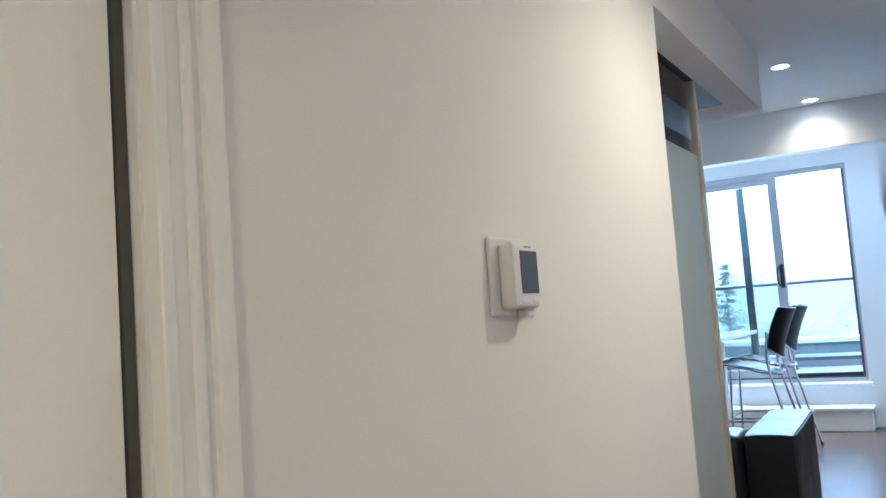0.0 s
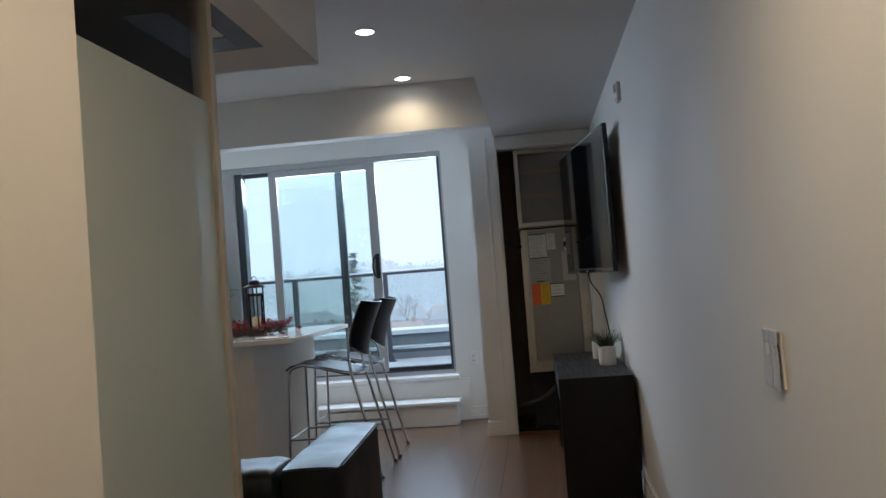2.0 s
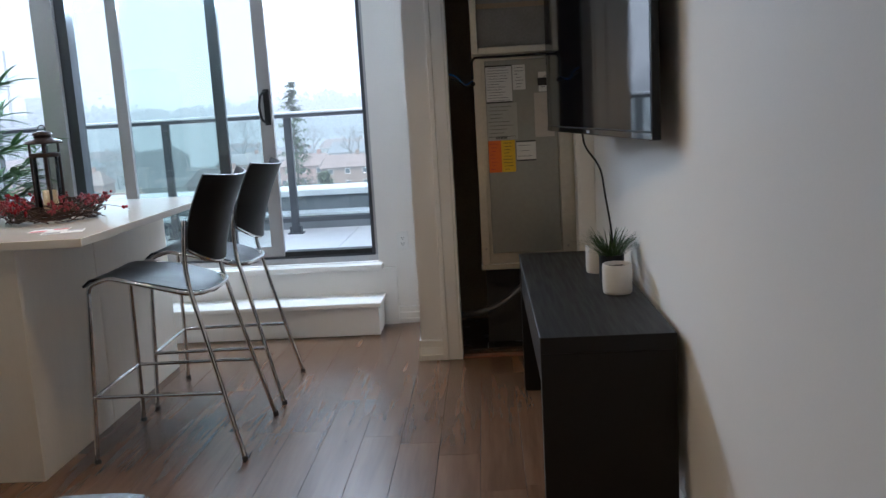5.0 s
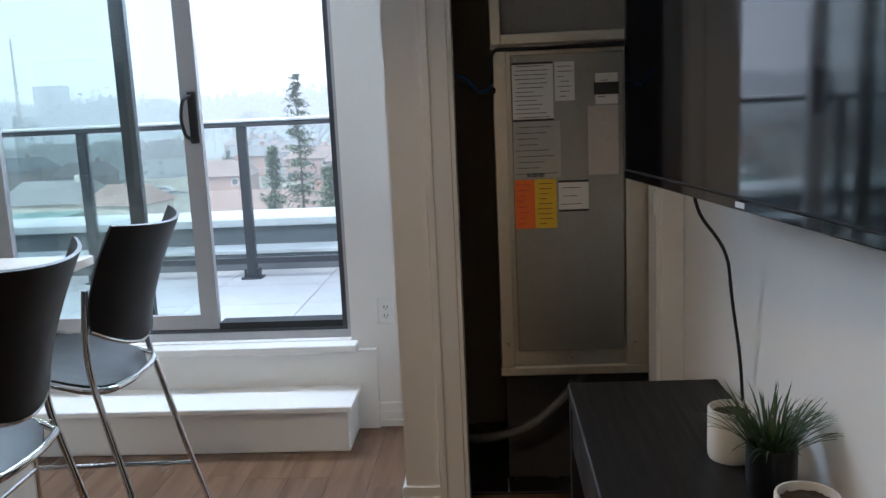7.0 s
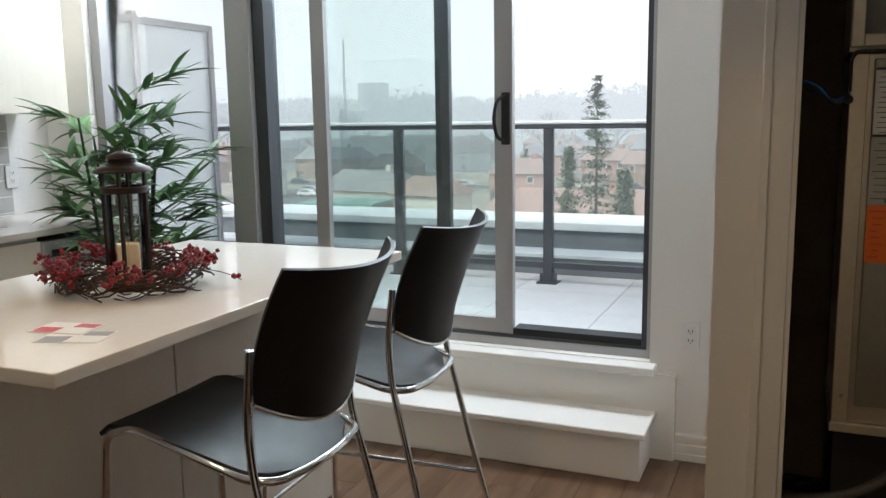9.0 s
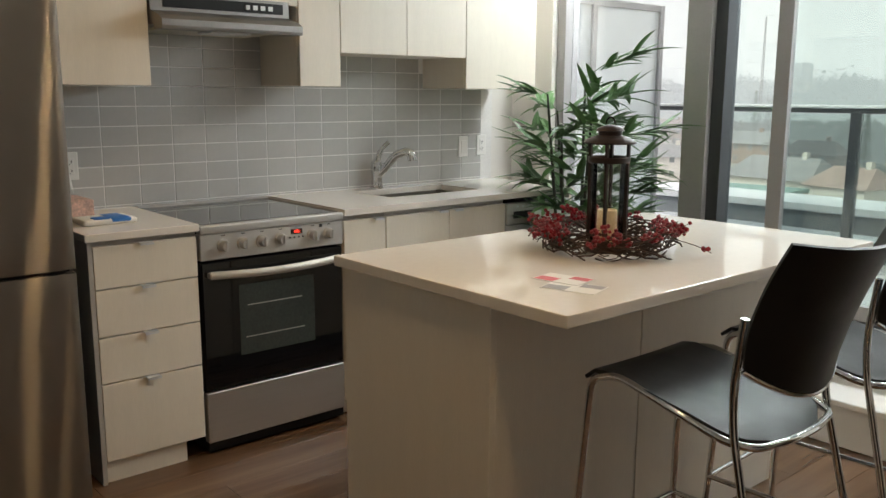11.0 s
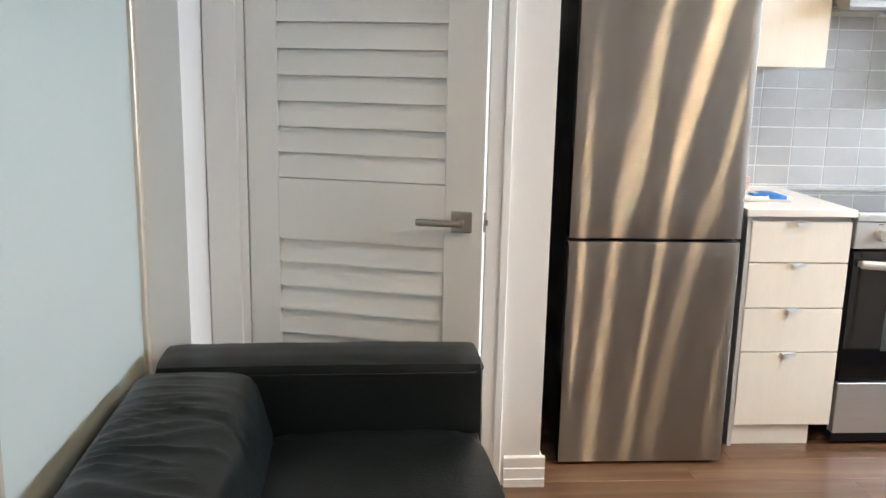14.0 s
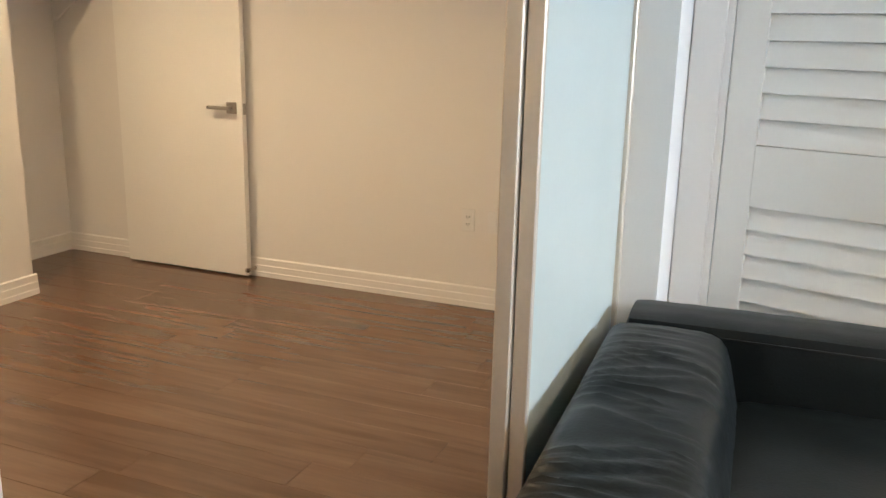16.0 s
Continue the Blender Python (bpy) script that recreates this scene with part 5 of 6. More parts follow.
wreath()


# ---- bamboo plant by the window ----
def bamboo():
    s = thing("bamboo_plant", -2.97, 8.0, 0.0, "tall artificial bamboo plant in a black pot by the window", "plant")
    bm = bmesh.new()
    lathe(bm, [(0.10, 0.0), (0.105, 0.01), (0.13, 0.24), (0.135, 0.25), (0.12, 0.25), (0.115, 0.22), (0.0, 0.215)], 28)
    part("pot", bm, M_BLACK, s, smooth=True)
    r = random.Random(21)
    leaves = bmesh.new()
    for k in range(7):
        a = math.tau * k / 7
        h = r.uniform(1.15, 1.60)
        b = Vector((0.05 * math.cos(a), 0.05 * math.sin(a), 0.2))
        t = b + Vector((0.13 * math.cos(a + 0.4), 0.10 * math.sin(a + 0.4), h - 0.2))
        cane = bmesh.new()
        tube(cane, [b, b.lerp(t, 0.4), b.lerp(t, 0.8), t], lambda f: 0.011 - 0.006 * f, 8)
        for n in range(1, 6):
            c = b.lerp(t, n / 6)
            cyl(cane, c - Vector((0, 0, 0.004)), c + Vector((0, 0, 0.004)), 0.0125, seg=8)
        part("cane", cane, M_CANE, s, "dark cane", smooth=True)
        for n in range(8):
            f = 0.36 + 0.64 * n / 7
            c = b.lerp(t, f)
            az = r.uniform(-0.8, 1.3) if r.random() < 0.35 else r.uniform(0, math.tau)
            ln = r.uniform(0.16, 0.42)
            tip = c + Vector((math.cos(az) * ln, math.sin(az) * ln * 0.75, r.uniform(0.0, 0.14)))
            tube(leaves, [c, c.lerp(tip, 0.55) + Vector((0, 0, 0.03)), tip], 0.0022, 4)
            for q in range(r.randint(8, 12)):
                p = c.lerp(tip, 0.30 + 0.70 * q / 11)
                blade(leaves, p, az + r.uniform(-0.9, 0.9), r.uniform(0.7, 1.5), r.uniform(0.13, 0.22), r.uniform(0.019, 0.028), r.uniform(0.05, 0.55), 5)
    tagged(part("leaves", leaves, M_BAMBOO, s, "long narrow dark green leaves"), kind="stuff")


bamboo()


# ---- sofa ----
def cushion(bm, x0, x1, y0, y1, z0, z1, r=0.03, puff=0.012, wrinkle=0.003, seed=0.0, most=50):
    """A padded block: rounded edges, slightly swollen faces, soft creases."""
    nx, ny, nz = max(2, int((x1 - x0) / 0.035)), max(2, int((y1 - y0) / 0.035)), max(2, int((z1 - z0) / 0.035))
    nx, ny, nz = (min(nx, 50) if most == 50 else most), min(ny, 40), min(nz, 24)
    c, h = Vector(((x0 + x1) / 2, (y0 + y1) / 2, (z0 + z1) / 2)), Vector(((x1 - x0) / 2, (y1 - y0) / 2, (z1 - z0) / 2))
    cache = {}

    def vert(i, j, k):
        key = (i, j, k)
        if key not in cache:
            u = Vector((2 * i / nx - 1, 2 * j / ny - 1, 2 * k / nz - 1))
            p = Vector((u.x * h.x, u.y * h.y, u.z * h.z))
            inner = Vector([max(-h[a] + r, min(h[a] - r, p[a])) for a in range(3)])
            d = p - inner
            if d.length > 1e-6:
                nrm = d.normalized()
                p = inner + nrm * r
                b = 1.0
                for a in range(3):
                    if abs(nrm[a]) < 0.5:
                        b *= 1 - u[a] ** 4
                q = p + c
                cr = noise.noise(Vector((q.x * 5 + seed, q.y * 22, q.z * 9))) + 0.5 * noise.noise(Vector((q.x * 16, q.y * 30 + seed, q.z * 30)))
                p = p + nrm * (puff * b + wrinkle * cr)
            cache[key] = bm.verts.new(p + c)
        return cache[key]

    for i in range(nx):
        for j in range(ny):
            for k in (0, nz):
                bm.faces.new((vert(i, j, k), vert(i + 1, j, k), vert(i + 1, j + 1, k), vert(i, j + 1, k)))
    for i in range(nx):
        for k in range(nz):
            for j in (0, ny):
                bm.faces.new((vert(i, j, k), vert(i + 1, j, k), vert(i + 1, j, k + 1), vert(i, j, k + 1)))
    for j in range(ny):
        for k in range(nz):
            for i in (0, nx):
                bm.faces.new((vert(i, j, k), vert(i, j + 1, k), vert(i, j + 1, k + 1), vert(i, j, k + 1)))
    return bm


def piping(pts, r=0.003):
    bm = bmesh.new()
    tube(bm, bend(pts, 0.03, 4), r, 6)
    return bm


def sofa():
    s = thing("leather_sofa", -2.60, 3.765, 0.0, "black leather two-seat sofa with stitched square arms", "sofa", rz=2.2)
    L, D, H = 2.0, 0.885, 0.622
    aw = 0.21
    bm = bmesh.new()
    cushion(bm, 0.0, aw, 0.0, D, 0.06, H, r=0.028, puff=0.005, wrinkle=0.002)
    a1 = part("arm", bm, M_LEATHER, s, smooth=True)
    part("piping", piping([(aw + 0.003, 0.03, H - 0.030), (aw + 0.004, D - 0.03, H - 0.030), (aw - 0.03, D + 0.004, H - 0.030), (0.0, D + 0.004, H - 0.030)]), M_LEATHER, a1, smooth=True)
    bm = bmesh.new()
    cushion(bm, L - aw, L, 0.0, D, 0.06, H, r=0.028, puff=0.005, wrinkle=0.002, seed=9)
    a2 = part("arm", bm, M_LEATHER, s, smooth=True)
    part("piping", piping([(L + 0.003, D - 0.02, H - 0.010), (L + 0.003, 0.03, H - 0.010), (L - 0.02, -0.003, H - 0.012), (L - aw + 0.02, -0.003, H - 0.012)]), M_LEATHER, a2, smooth=True)
    bm = bmesh.new()
    cushion(bm, aw + 0.002, L - aw - 0.002, -0.042, 0.275, 0.06, H - 0.002, r=0.06, puff=0.004, wrinkle=0.002, seed=3, most=190)
    # the back slopes forward towards the seat
    for v in bm.verts:
        if v.co.y > 0.1:
            v.co.y += 0.13 * max(0.0, (H - v.co.z) / H)
        # gathered creases across the back
        w3 = Vector((v.co.x * 21 + 2.2 * noise.noise(v.co * 4), v.co.y * 2.5 + v.co.z * 3.0, v.co.z * 2.0))
        ridge = (1 - abs(noise.noise(w3))) ** 5
        patch = max(0.0, min(1.0, 0.55 + 1.6 * noise.noise(Vector((v.co.x * 2.3, v.co.y * 5, v.co.z * 5 + 8)))))
        if v.co.z > 0.3:
            v.co += Vector((0, 0.45, 0.9)) * 0.013 * ridge * patch
    part("backrest", bm, M_LEATHER, s, "padded leather back with soft creases", smooth=True)
    bm = bmesh.new()
    cushion(bm, aw + 0.004, L - aw - 0.004, 0.28, D - 0.005, 0.26, 0.43, r=0.05, puff=0.022, wrinkle=0.004, seed=5)
    part("seat", bm, M_LEATHER, s, "padded leather seat", smooth=True)
    part("front_panel", boxes((aw + 0.002, L - aw - 0.002, D - 0.05, D - 0.012, 0.07, 0.27), bevel=0.008, seg=2), M_LEATHER, s)
    for x, y in ((0.06, 0.06), (L - 0.06, 0.06), (0.06, D - 0.06), (L - 0.06, D - 0.06)):
        part("foot", boxes((x - 0.03, x + 0.03, y - 0.03, y + 0.03, 0.0, 0.065), bevel=0.003), M_BLACK, s)


sofa()


# ---- window, balcony ----
win = thing("window_1", -2.10, 8.52, 0.40, "wide grey aluminium balcony window with a sliding door", "window")
tagged(win, kind="structure")
X = lambda a: a + 2.15
part("window_frame", boxes((X(-3.60), X(-3.54), -0.06, 0.05, 0.0, 1.97), (X(-0.72), X(-0.70), -0.06, 0.05, 0.0, 1.97), (X(-3.54), X(-0.72), -0.06, 0.05, 1.92, 1.97),
                           (X(-3.54), X(-0.72), -0.06, 0.05, 0.0, 0.035)), M_ALU, win, "grey aluminium outer frame")
part("mullion", boxes((X(-2.735), X(-2.60), -0.085, 0.05, 0.035, 1.92), bevel=0.002), M_ALU, win, "wide grey mullion")
part("mullion_seal", boxes((X(-2.599), X(-2.535), -0.05, 0.05, 0.035, 1.92)), M_ALUDARK, win, "black sliding channel")
part("track", boxes((X(-2.535), X(-0.7205), -0.055, -0.005, 0.0352, 0.048), (X(-0.742), X(-0.7205), -0.055, 0.04, 0.05, 1.92)), M_ALUDARK, win, "black sliding track")
part("track", boxes((X(-1.30), X(-0.743), -0.052, 0.04, 0.0482, 0.078)), M_RUBBER, win, "black sill track of the open door")
fx = part("fixed_leaf", boxes((X(-1.685), X(-1.618), 0.012, 0.045, 0.05, 1.92), (X(-2.535), X(-1.685), 0.012, 0.045, 0.05, 0.085), (X(-2.535), X(-1.685), 0.012, 0.045, 1.885, 1.92)), M_ALUDARK, win, "dark fixed leaf")
p = part("pane", boxes((X(-2.535), X(-1.685), 0.026, 0.031, 0.085, 1.885)), M_RAILGLASS, fx)
p.visible_shadow = False
sl = part("sliding_leaf", boxes((X(-2.285), X(-2.215), -0.045, -0.010, 0.05, 1.915), (X(-1.385), X(-1.305), -0.045, -0.010, 0.05, 1.915), (X(-2.215), X(-1.385), -0.045, -0.010, 0.05, 0.115),
                                (X(-2.215), X(-1.385), -0.045, -0.010, 1.86, 1.915)), M_ALU, win, "grey sliding door leaf, partly open")
p = part("pane", boxes((X(-2.215), X(-1.385), -0.030, -0.025, 0.115, 1.86)), M_RAILGLASS, sl)
p.visible_shadow = False
bm = bmesh.new()
tube(bm, bend([(X(-1.335), -0.05, 1.085), (X(-1.36), -0.085, 1.07), (X(-1.372), -0.10, 0.99), (X(-1.36), -0.085, 0.91), (X(-1.335), -0.05, 0.895)], 0.05, 6), 0.008, 10)
hd2 = part("door_pull", bm, M_RUBBER, sl, "black curved door pull", smooth=True)
part("pull_plate", boxes((X(-1.352), X(-1.315), -0.056, -0.045, 0.88, 1.10), bevel=0.003), M_RUBBER, hd2)
p = part("pane", boxes((X(-3.54), X(-2.735), 0.0, 0.005, 0.035, 1.92)), M_PANE, win)
p.visible_shadow = False
bm = bmesh.new()
rd = random.Random(8)
for i in range(8):
    for j in range(14):
        for o in (0.0, 0.016):
            x, z = X(-2.48) + 0.115 * i + 0.02 * (j % 2) + o, 0.13 + 0.125 * j
            bmesh.ops.create_circle(bm, cap_ends=True, segments=6, radius=0.0026, matrix=Matrix.Translation((x, 0.0245, z)) @ Matrix.Rotation(radians(90), 4, "X"))
for k in range(260):
    x, z = rd.uniform(X(-2.20), X(-1.40)), rd.uniform(0.12, 0.75)
    bmesh.ops.create_circle(bm, cap_ends=True, segments=6, radius=rd.uniform(0.0010, 0.0028), matrix=Matrix.Translation((x, 0.0245, z)) @ Matrix.Rotation(radians(90), 4, "X"))
tagged(part("glass_dots", bm, M_ALU, fx, "small grey dots and drops on the glass"), kind="stuff")

structure("balcony_floor", boxes((-4.6, 1.4, 8.60, 10.05, 0.10, 0.385)), M_GROUT, "slab below the balcony pavers", "balcony floor")
structure("wall_outside", boxes((-4.6, -4.0, 8.44, 8.60, -0.5, 2.9), (0.62, 1.4, 8.44, 8.60, -0.5, 2.9)), M_PARAPET, "grey outside wall beside the balcony", "wall")
pv = thing("balcony_pavers", -4.6, 8.60, 0.385, "pale concrete balcony pavers with open joints", "pavers")
tagged(pv, kind="structure")
pm = None
for i in range(10):
    for j in range(3):
        if pm is None:
            ob = part("paver", boxes((0.0015, 0.5985, 0.0015, 0.4815, 0, 0.028), bevel=0.002), M_CONC, pv)
            pm = ob.data
        else:
            ob = new("paver", pm)
            ob.parent = pv
        ob.location = (i * 0.6, 0.01 + j * 0.483, 0)
rail = thing("balcony_railing", -1.47, 9.80, 0.413, "dark grey metal balcony railing with glass panels", "railing")
part("top_rail", boxes((-2.9, 2.6, -0.030, 0.030, 0.905, 0.932), bevel=0.004, seg=2), M_ALUDARK, rail)
# the sky's sheen on the rail top, put in as a pale strip
part("rail_top_sheen", boxes((-2.9, 2.6, -0.036, 0.036, 0.9325, 0.952), bevel=0.006, seg=2), M_CAP, rail, "pale strip painted as sky sheen on the wet rail top")
part("bottom_rail", boxes((-2.9, 2.6, -0.018, 0.018, 0.09, 0.125)), M_ALUDARK, rail)
for k in range(-2, 3):
    x = k * 0.965
    po = part("post", boxes((x - 0.027, x + 0.027, -0.027, 0.027, 0.0, 0.905), bevel=0.003), M_ALUDARK, rail)
    part("foot", boxes((x - 0.06, x + 0.06, -0.05, 0.05, 0.0, 0.010), (x - 0.045, x - 0.028, -0.03, 0.03, 0.01, 0.06), (x + 0.028, x + 0.045, -0.03, 0.03, 0.01, 0.06)), M_ALUDARK, po)
    g = part("pane", boxes((x + 0.032, x + 0.933, -0.004, 0.004, 0.13, 0.90)), M_RAILGLASS, rail)
    g.visible_shadow = False
structure("parapet", boxes((-6.0, 3.0, 10.06, 10.30, -1.0, 0.52), (-6.0, 3.0, 10.30, 10.75, -1.0, 0.66)), M_PARAPET, "grey metal-clad parapet below the railing", "parapet")
structure("parapet_cap", boxes((-6.0, 3.0, 10.28, 10.80, 0.66, 0.71), bevel=0.004), M_CAP, "pale metal parapet cap", "parapet")
structure("parapet_trim", boxes((-6.0, 3.0, 10.045, 10.31, 0.52, 0.54)), M_CAP, "pale metal parapet ledge", "parapet")
dv = thing("balcony_divider", -3.62, 8.62, 0.413, "tall frosted glass privacy screen in a grey frame", "privacy screen")
for y in (0.0, 0.205, 0.87):
    part("post", boxes((-0.025, 0.025, y, y + 0.04, 0.0, 1.57 if y != 0.205 else 1.60), bevel=0.003), M_ALU, dv)
part("rail", boxes((-0.02, 0.02, 0.04, 0.87, 1.53, 1.57)), M_ALU, dv)
part("rail", boxes((-0.02, 0.02, 0.04, 0.87, 0.06, 0.10)), M_ALU, dv)
part("pane", boxes((-0.006, 0.006, 0.041, 0.204, 0.10, 1.53)), M_FROST2, dv, "frosted glass")
part("pane", boxes((-0.006, 0.006, 0.246, 0.869, 0.10, 1.53)), M_FROST2, dv, "frosted glass")


# ---- outside ----
GZ = -16.0
M_GROUND = material("suburban_ground", (0.23, 0.22, 0.17), 0.9, var=0.35, scale=0.05, fine=0.6, bump=0.0)
M_ROAD = material("asphalt", (0.075, 0.075, 0.078), 0.85, var=0.12, scale=0.3, fine=4, bump=0.0)
M_BRICK = [material("red_brick", (0.31, 0.19, 0.155), 0.85, var=0.15, scale=1, fine=8, bump=0.0), material("brown_brick", (0.24, 0.16, 0.115), 0.85, var=0.15, scale=1, fine=8, bump=0.0),
           material("pale_siding", (0.50, 0.48, 0.44), 0.8, var=0.1, scale=1, fine=8, bump=0.0)]
M_ROOFS = [material("grey_shingle", (0.20, 0.20, 0.205), 0.9, var=0.15, scale=1, fine=6, bump=0.0), material("brown_shingle", (0.26, 0.19, 0.165), 0.9, var=0.15, scale=1, fine=6, bump=0.0)]
M_GREENROOF = material("green_metal_edge", (0.16, 0.27, 0.24), 0.6, var=0.1)
M_DARKPANE = material("dark_window_pane", (0.04, 0.05, 0.06), 0.15, var=0.1, bump=0.0)
M_BARK = material("grey_bark", (0.13, 0.11, 0.095), 0.9, var=0.2, bump=0.0)
M_TWIGS = material("bare_twigs", (0.15, 0.14, 0.13), 0.9, var=0.2, random_var=0.5, island=True, bump=0.0)
M_NEEDLE = material("spruce_needles", (0.10, 0.135, 0.075), 0.8, var=0.3, random_var=0.7, island=True, bump=0.0)
M_FARWOOD = material("far_wood", (0.105, 0.11, 0.11), 0.95, var=0.25, random_var=0.6, island=True, bump=0.0)
M_CARS = [material("silver_car_paint", (0.45, 0.46, 0.47), 0.3, metal=0.4), material("white_car_paint", (0.72, 0.72, 0.72), 0.3), material("dark_car_paint", (0.03, 0.035, 0.045), 0.3)]

structure("ground", boxes((-2500, 2500, 18, 4000, GZ - 0.3, GZ)), M_GROUND, "brown and green winter suburb ground", "ground")
structure("road", boxes((-400, 300, 190, 197, GZ, GZ + 0.05), (-100, -93, 30, 190, GZ, GZ + 0.05)), M_ROAD, "grey asphalt street", "road")
structure("parking_lot", boxes((-112, -70, 158, 180, GZ, GZ + 0.04)), M_ROAD, "grey asphalt parking area", "road")

# pale overcast sky behind everything
bm = bmesh.new()
R, N = 2400.0, 40
ring = [(R * math.cos(math.pi * k / N), 10 + R * math.sin(math.pi * k / N)) for k in range(N + 1)]
lo = [bm.verts.new((x, y, GZ - 5)) for x, y in ring]
hi = [bm.verts.new((x, y, 1500)) for x, y in ring]
for k in range(N):
    bm.faces.new((lo[k], lo[k + 1], hi[k + 1], hi[k]))
M_SKY = bpy.data.materials.new("overcast_cloud")
M_SKY.use_nodes = True
_n = M_SKY.node_tree
_n.nodes.remove(_n.nodes["Principled BSDF"])
_e = _n.nodes.new("ShaderNodeEmission")
_tx, _ns, _rp = _n.nodes.new("ShaderNodeTexCoord"), _n.nodes.new("ShaderNodeTexNoise"), _n.nodes.new("ShaderNodeValToRGB")
_ns.inputs["Scale"].default_value, _ns.inputs["Detail"].default_value = 0.0012, 4
_rp.color_ramp.elements[0].position, _rp.color_ramp.elements[0].color = 0.3, (0.86, 0.90, 0.96, 1)
_rp.color_ramp.elements[1].position, _rp.color_ramp.elements[1].color = 0.7, (0.97, 0.98, 1.0, 1)
_n.links.new(_tx.outputs["Object"], _ns.inputs["Vector"])
_n.links.new(_ns.outputs["Fac"], _rp.inputs[0])
_n.links.new(_rp.outputs[0], _e.inputs[0])
_e.inputs[1].default_value = 1.3
_n.links.new(_e.outputs[0], _n.nodes["Material Output"].inputs[0])
structure("backdrop", bm, M_SKY, "pale grey overcast sky", "sky")


# upright see-through sheets whose glow paints the haze between the houses
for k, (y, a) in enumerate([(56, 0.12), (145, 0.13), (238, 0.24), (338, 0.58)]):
    mv = bpy.data.materials.new("haze_glow")
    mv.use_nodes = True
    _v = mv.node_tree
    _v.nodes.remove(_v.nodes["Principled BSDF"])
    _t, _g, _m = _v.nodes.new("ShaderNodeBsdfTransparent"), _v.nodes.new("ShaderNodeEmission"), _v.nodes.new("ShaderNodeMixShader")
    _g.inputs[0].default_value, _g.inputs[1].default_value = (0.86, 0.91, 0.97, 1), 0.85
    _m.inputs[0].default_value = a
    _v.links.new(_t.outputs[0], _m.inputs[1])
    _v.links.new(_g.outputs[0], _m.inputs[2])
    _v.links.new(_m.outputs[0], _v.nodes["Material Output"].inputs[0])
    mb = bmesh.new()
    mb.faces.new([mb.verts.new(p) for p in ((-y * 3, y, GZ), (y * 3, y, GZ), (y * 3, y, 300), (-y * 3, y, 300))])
    structure("backdrop_haze_sheet", mb, mv, "see-through glowing sheet in place of haze over the suburb", "mist")


def house(x, y, w, d, h, rz, wall, roof, label, storeys=2, flat=False):
    s = thing("house", x, y, GZ, label, "house", "suburban houses", rz)
    part("wall", boxes((-w / 2, w / 2, -d / 2, d / 2, 0, h)), wall, s)
    bm = bmesh.new()
    if flat:
        box(bm, -w / 2 - 0.2, w / 2 + 0.2, -d / 2 - 0.2, d / 2 + 0.2, h, h + 0.5)
    else:
        e, rise = 0.5, 0.30 * d
        a = [(-w / 2 - e, -d / 2 - e, h - 0.1), (w / 2 + e, -d / 2 - e, h - 0.1), (w / 2 + e, d / 2 + e, h - 0.1), (-w / 2 - e, d / 2 + e, h - 0.1), (-w / 2 + 1.5, 0, h + rise), (w / 2 - 1.5, 0, h + rise)]
        v = [bm.verts.new(p) for p in a]
        for f in ((0, 1, 5, 4), (2, 3, 4, 5), (1, 2, 5), (3, 0, 4), (3, 2, 1, 0)):
            bm.faces.new([v[i] for i in f])
    rf = part("roof", bm, roof, s)
    if not flat:
        part("chimney", boxes((w * 0.2, w * 0.2 + 0.9, -0.4, 0.5, h, h + 0.30 * d + 0.9)), wall, rf)
    for st in range(storeys):
        for k in range(max(2, int(w / 3.9))):
            cx = -w / 2 + (k + 0.5) * w / max(2, int(w / 3.9))
            wn = part("window", boxes((cx - 0.62, cx + 0.62, -d / 2 - 0.06, -d / 2 + 0.02, 0.9 + st * 2.8, 2.2 + st * 2.8)), M_TRIM, s, "white window frame")
            part("pane", boxes((cx - 0.54, cx + 0.54, -d / 2 - 0.08, -d / 2 - 0.05, 1.0 + st * 2.8, 2.1 + st * 2.8)), M_DARKPANE, wn)
    if not flat:
        part("door", boxes((-w / 2 + 0.4, -w / 2 + 1.4, -d / 2 - 0.05, -d / 2 + 0.02, 0, 2.1)), M_DARKPANE, s)


rh = random.Random(5)
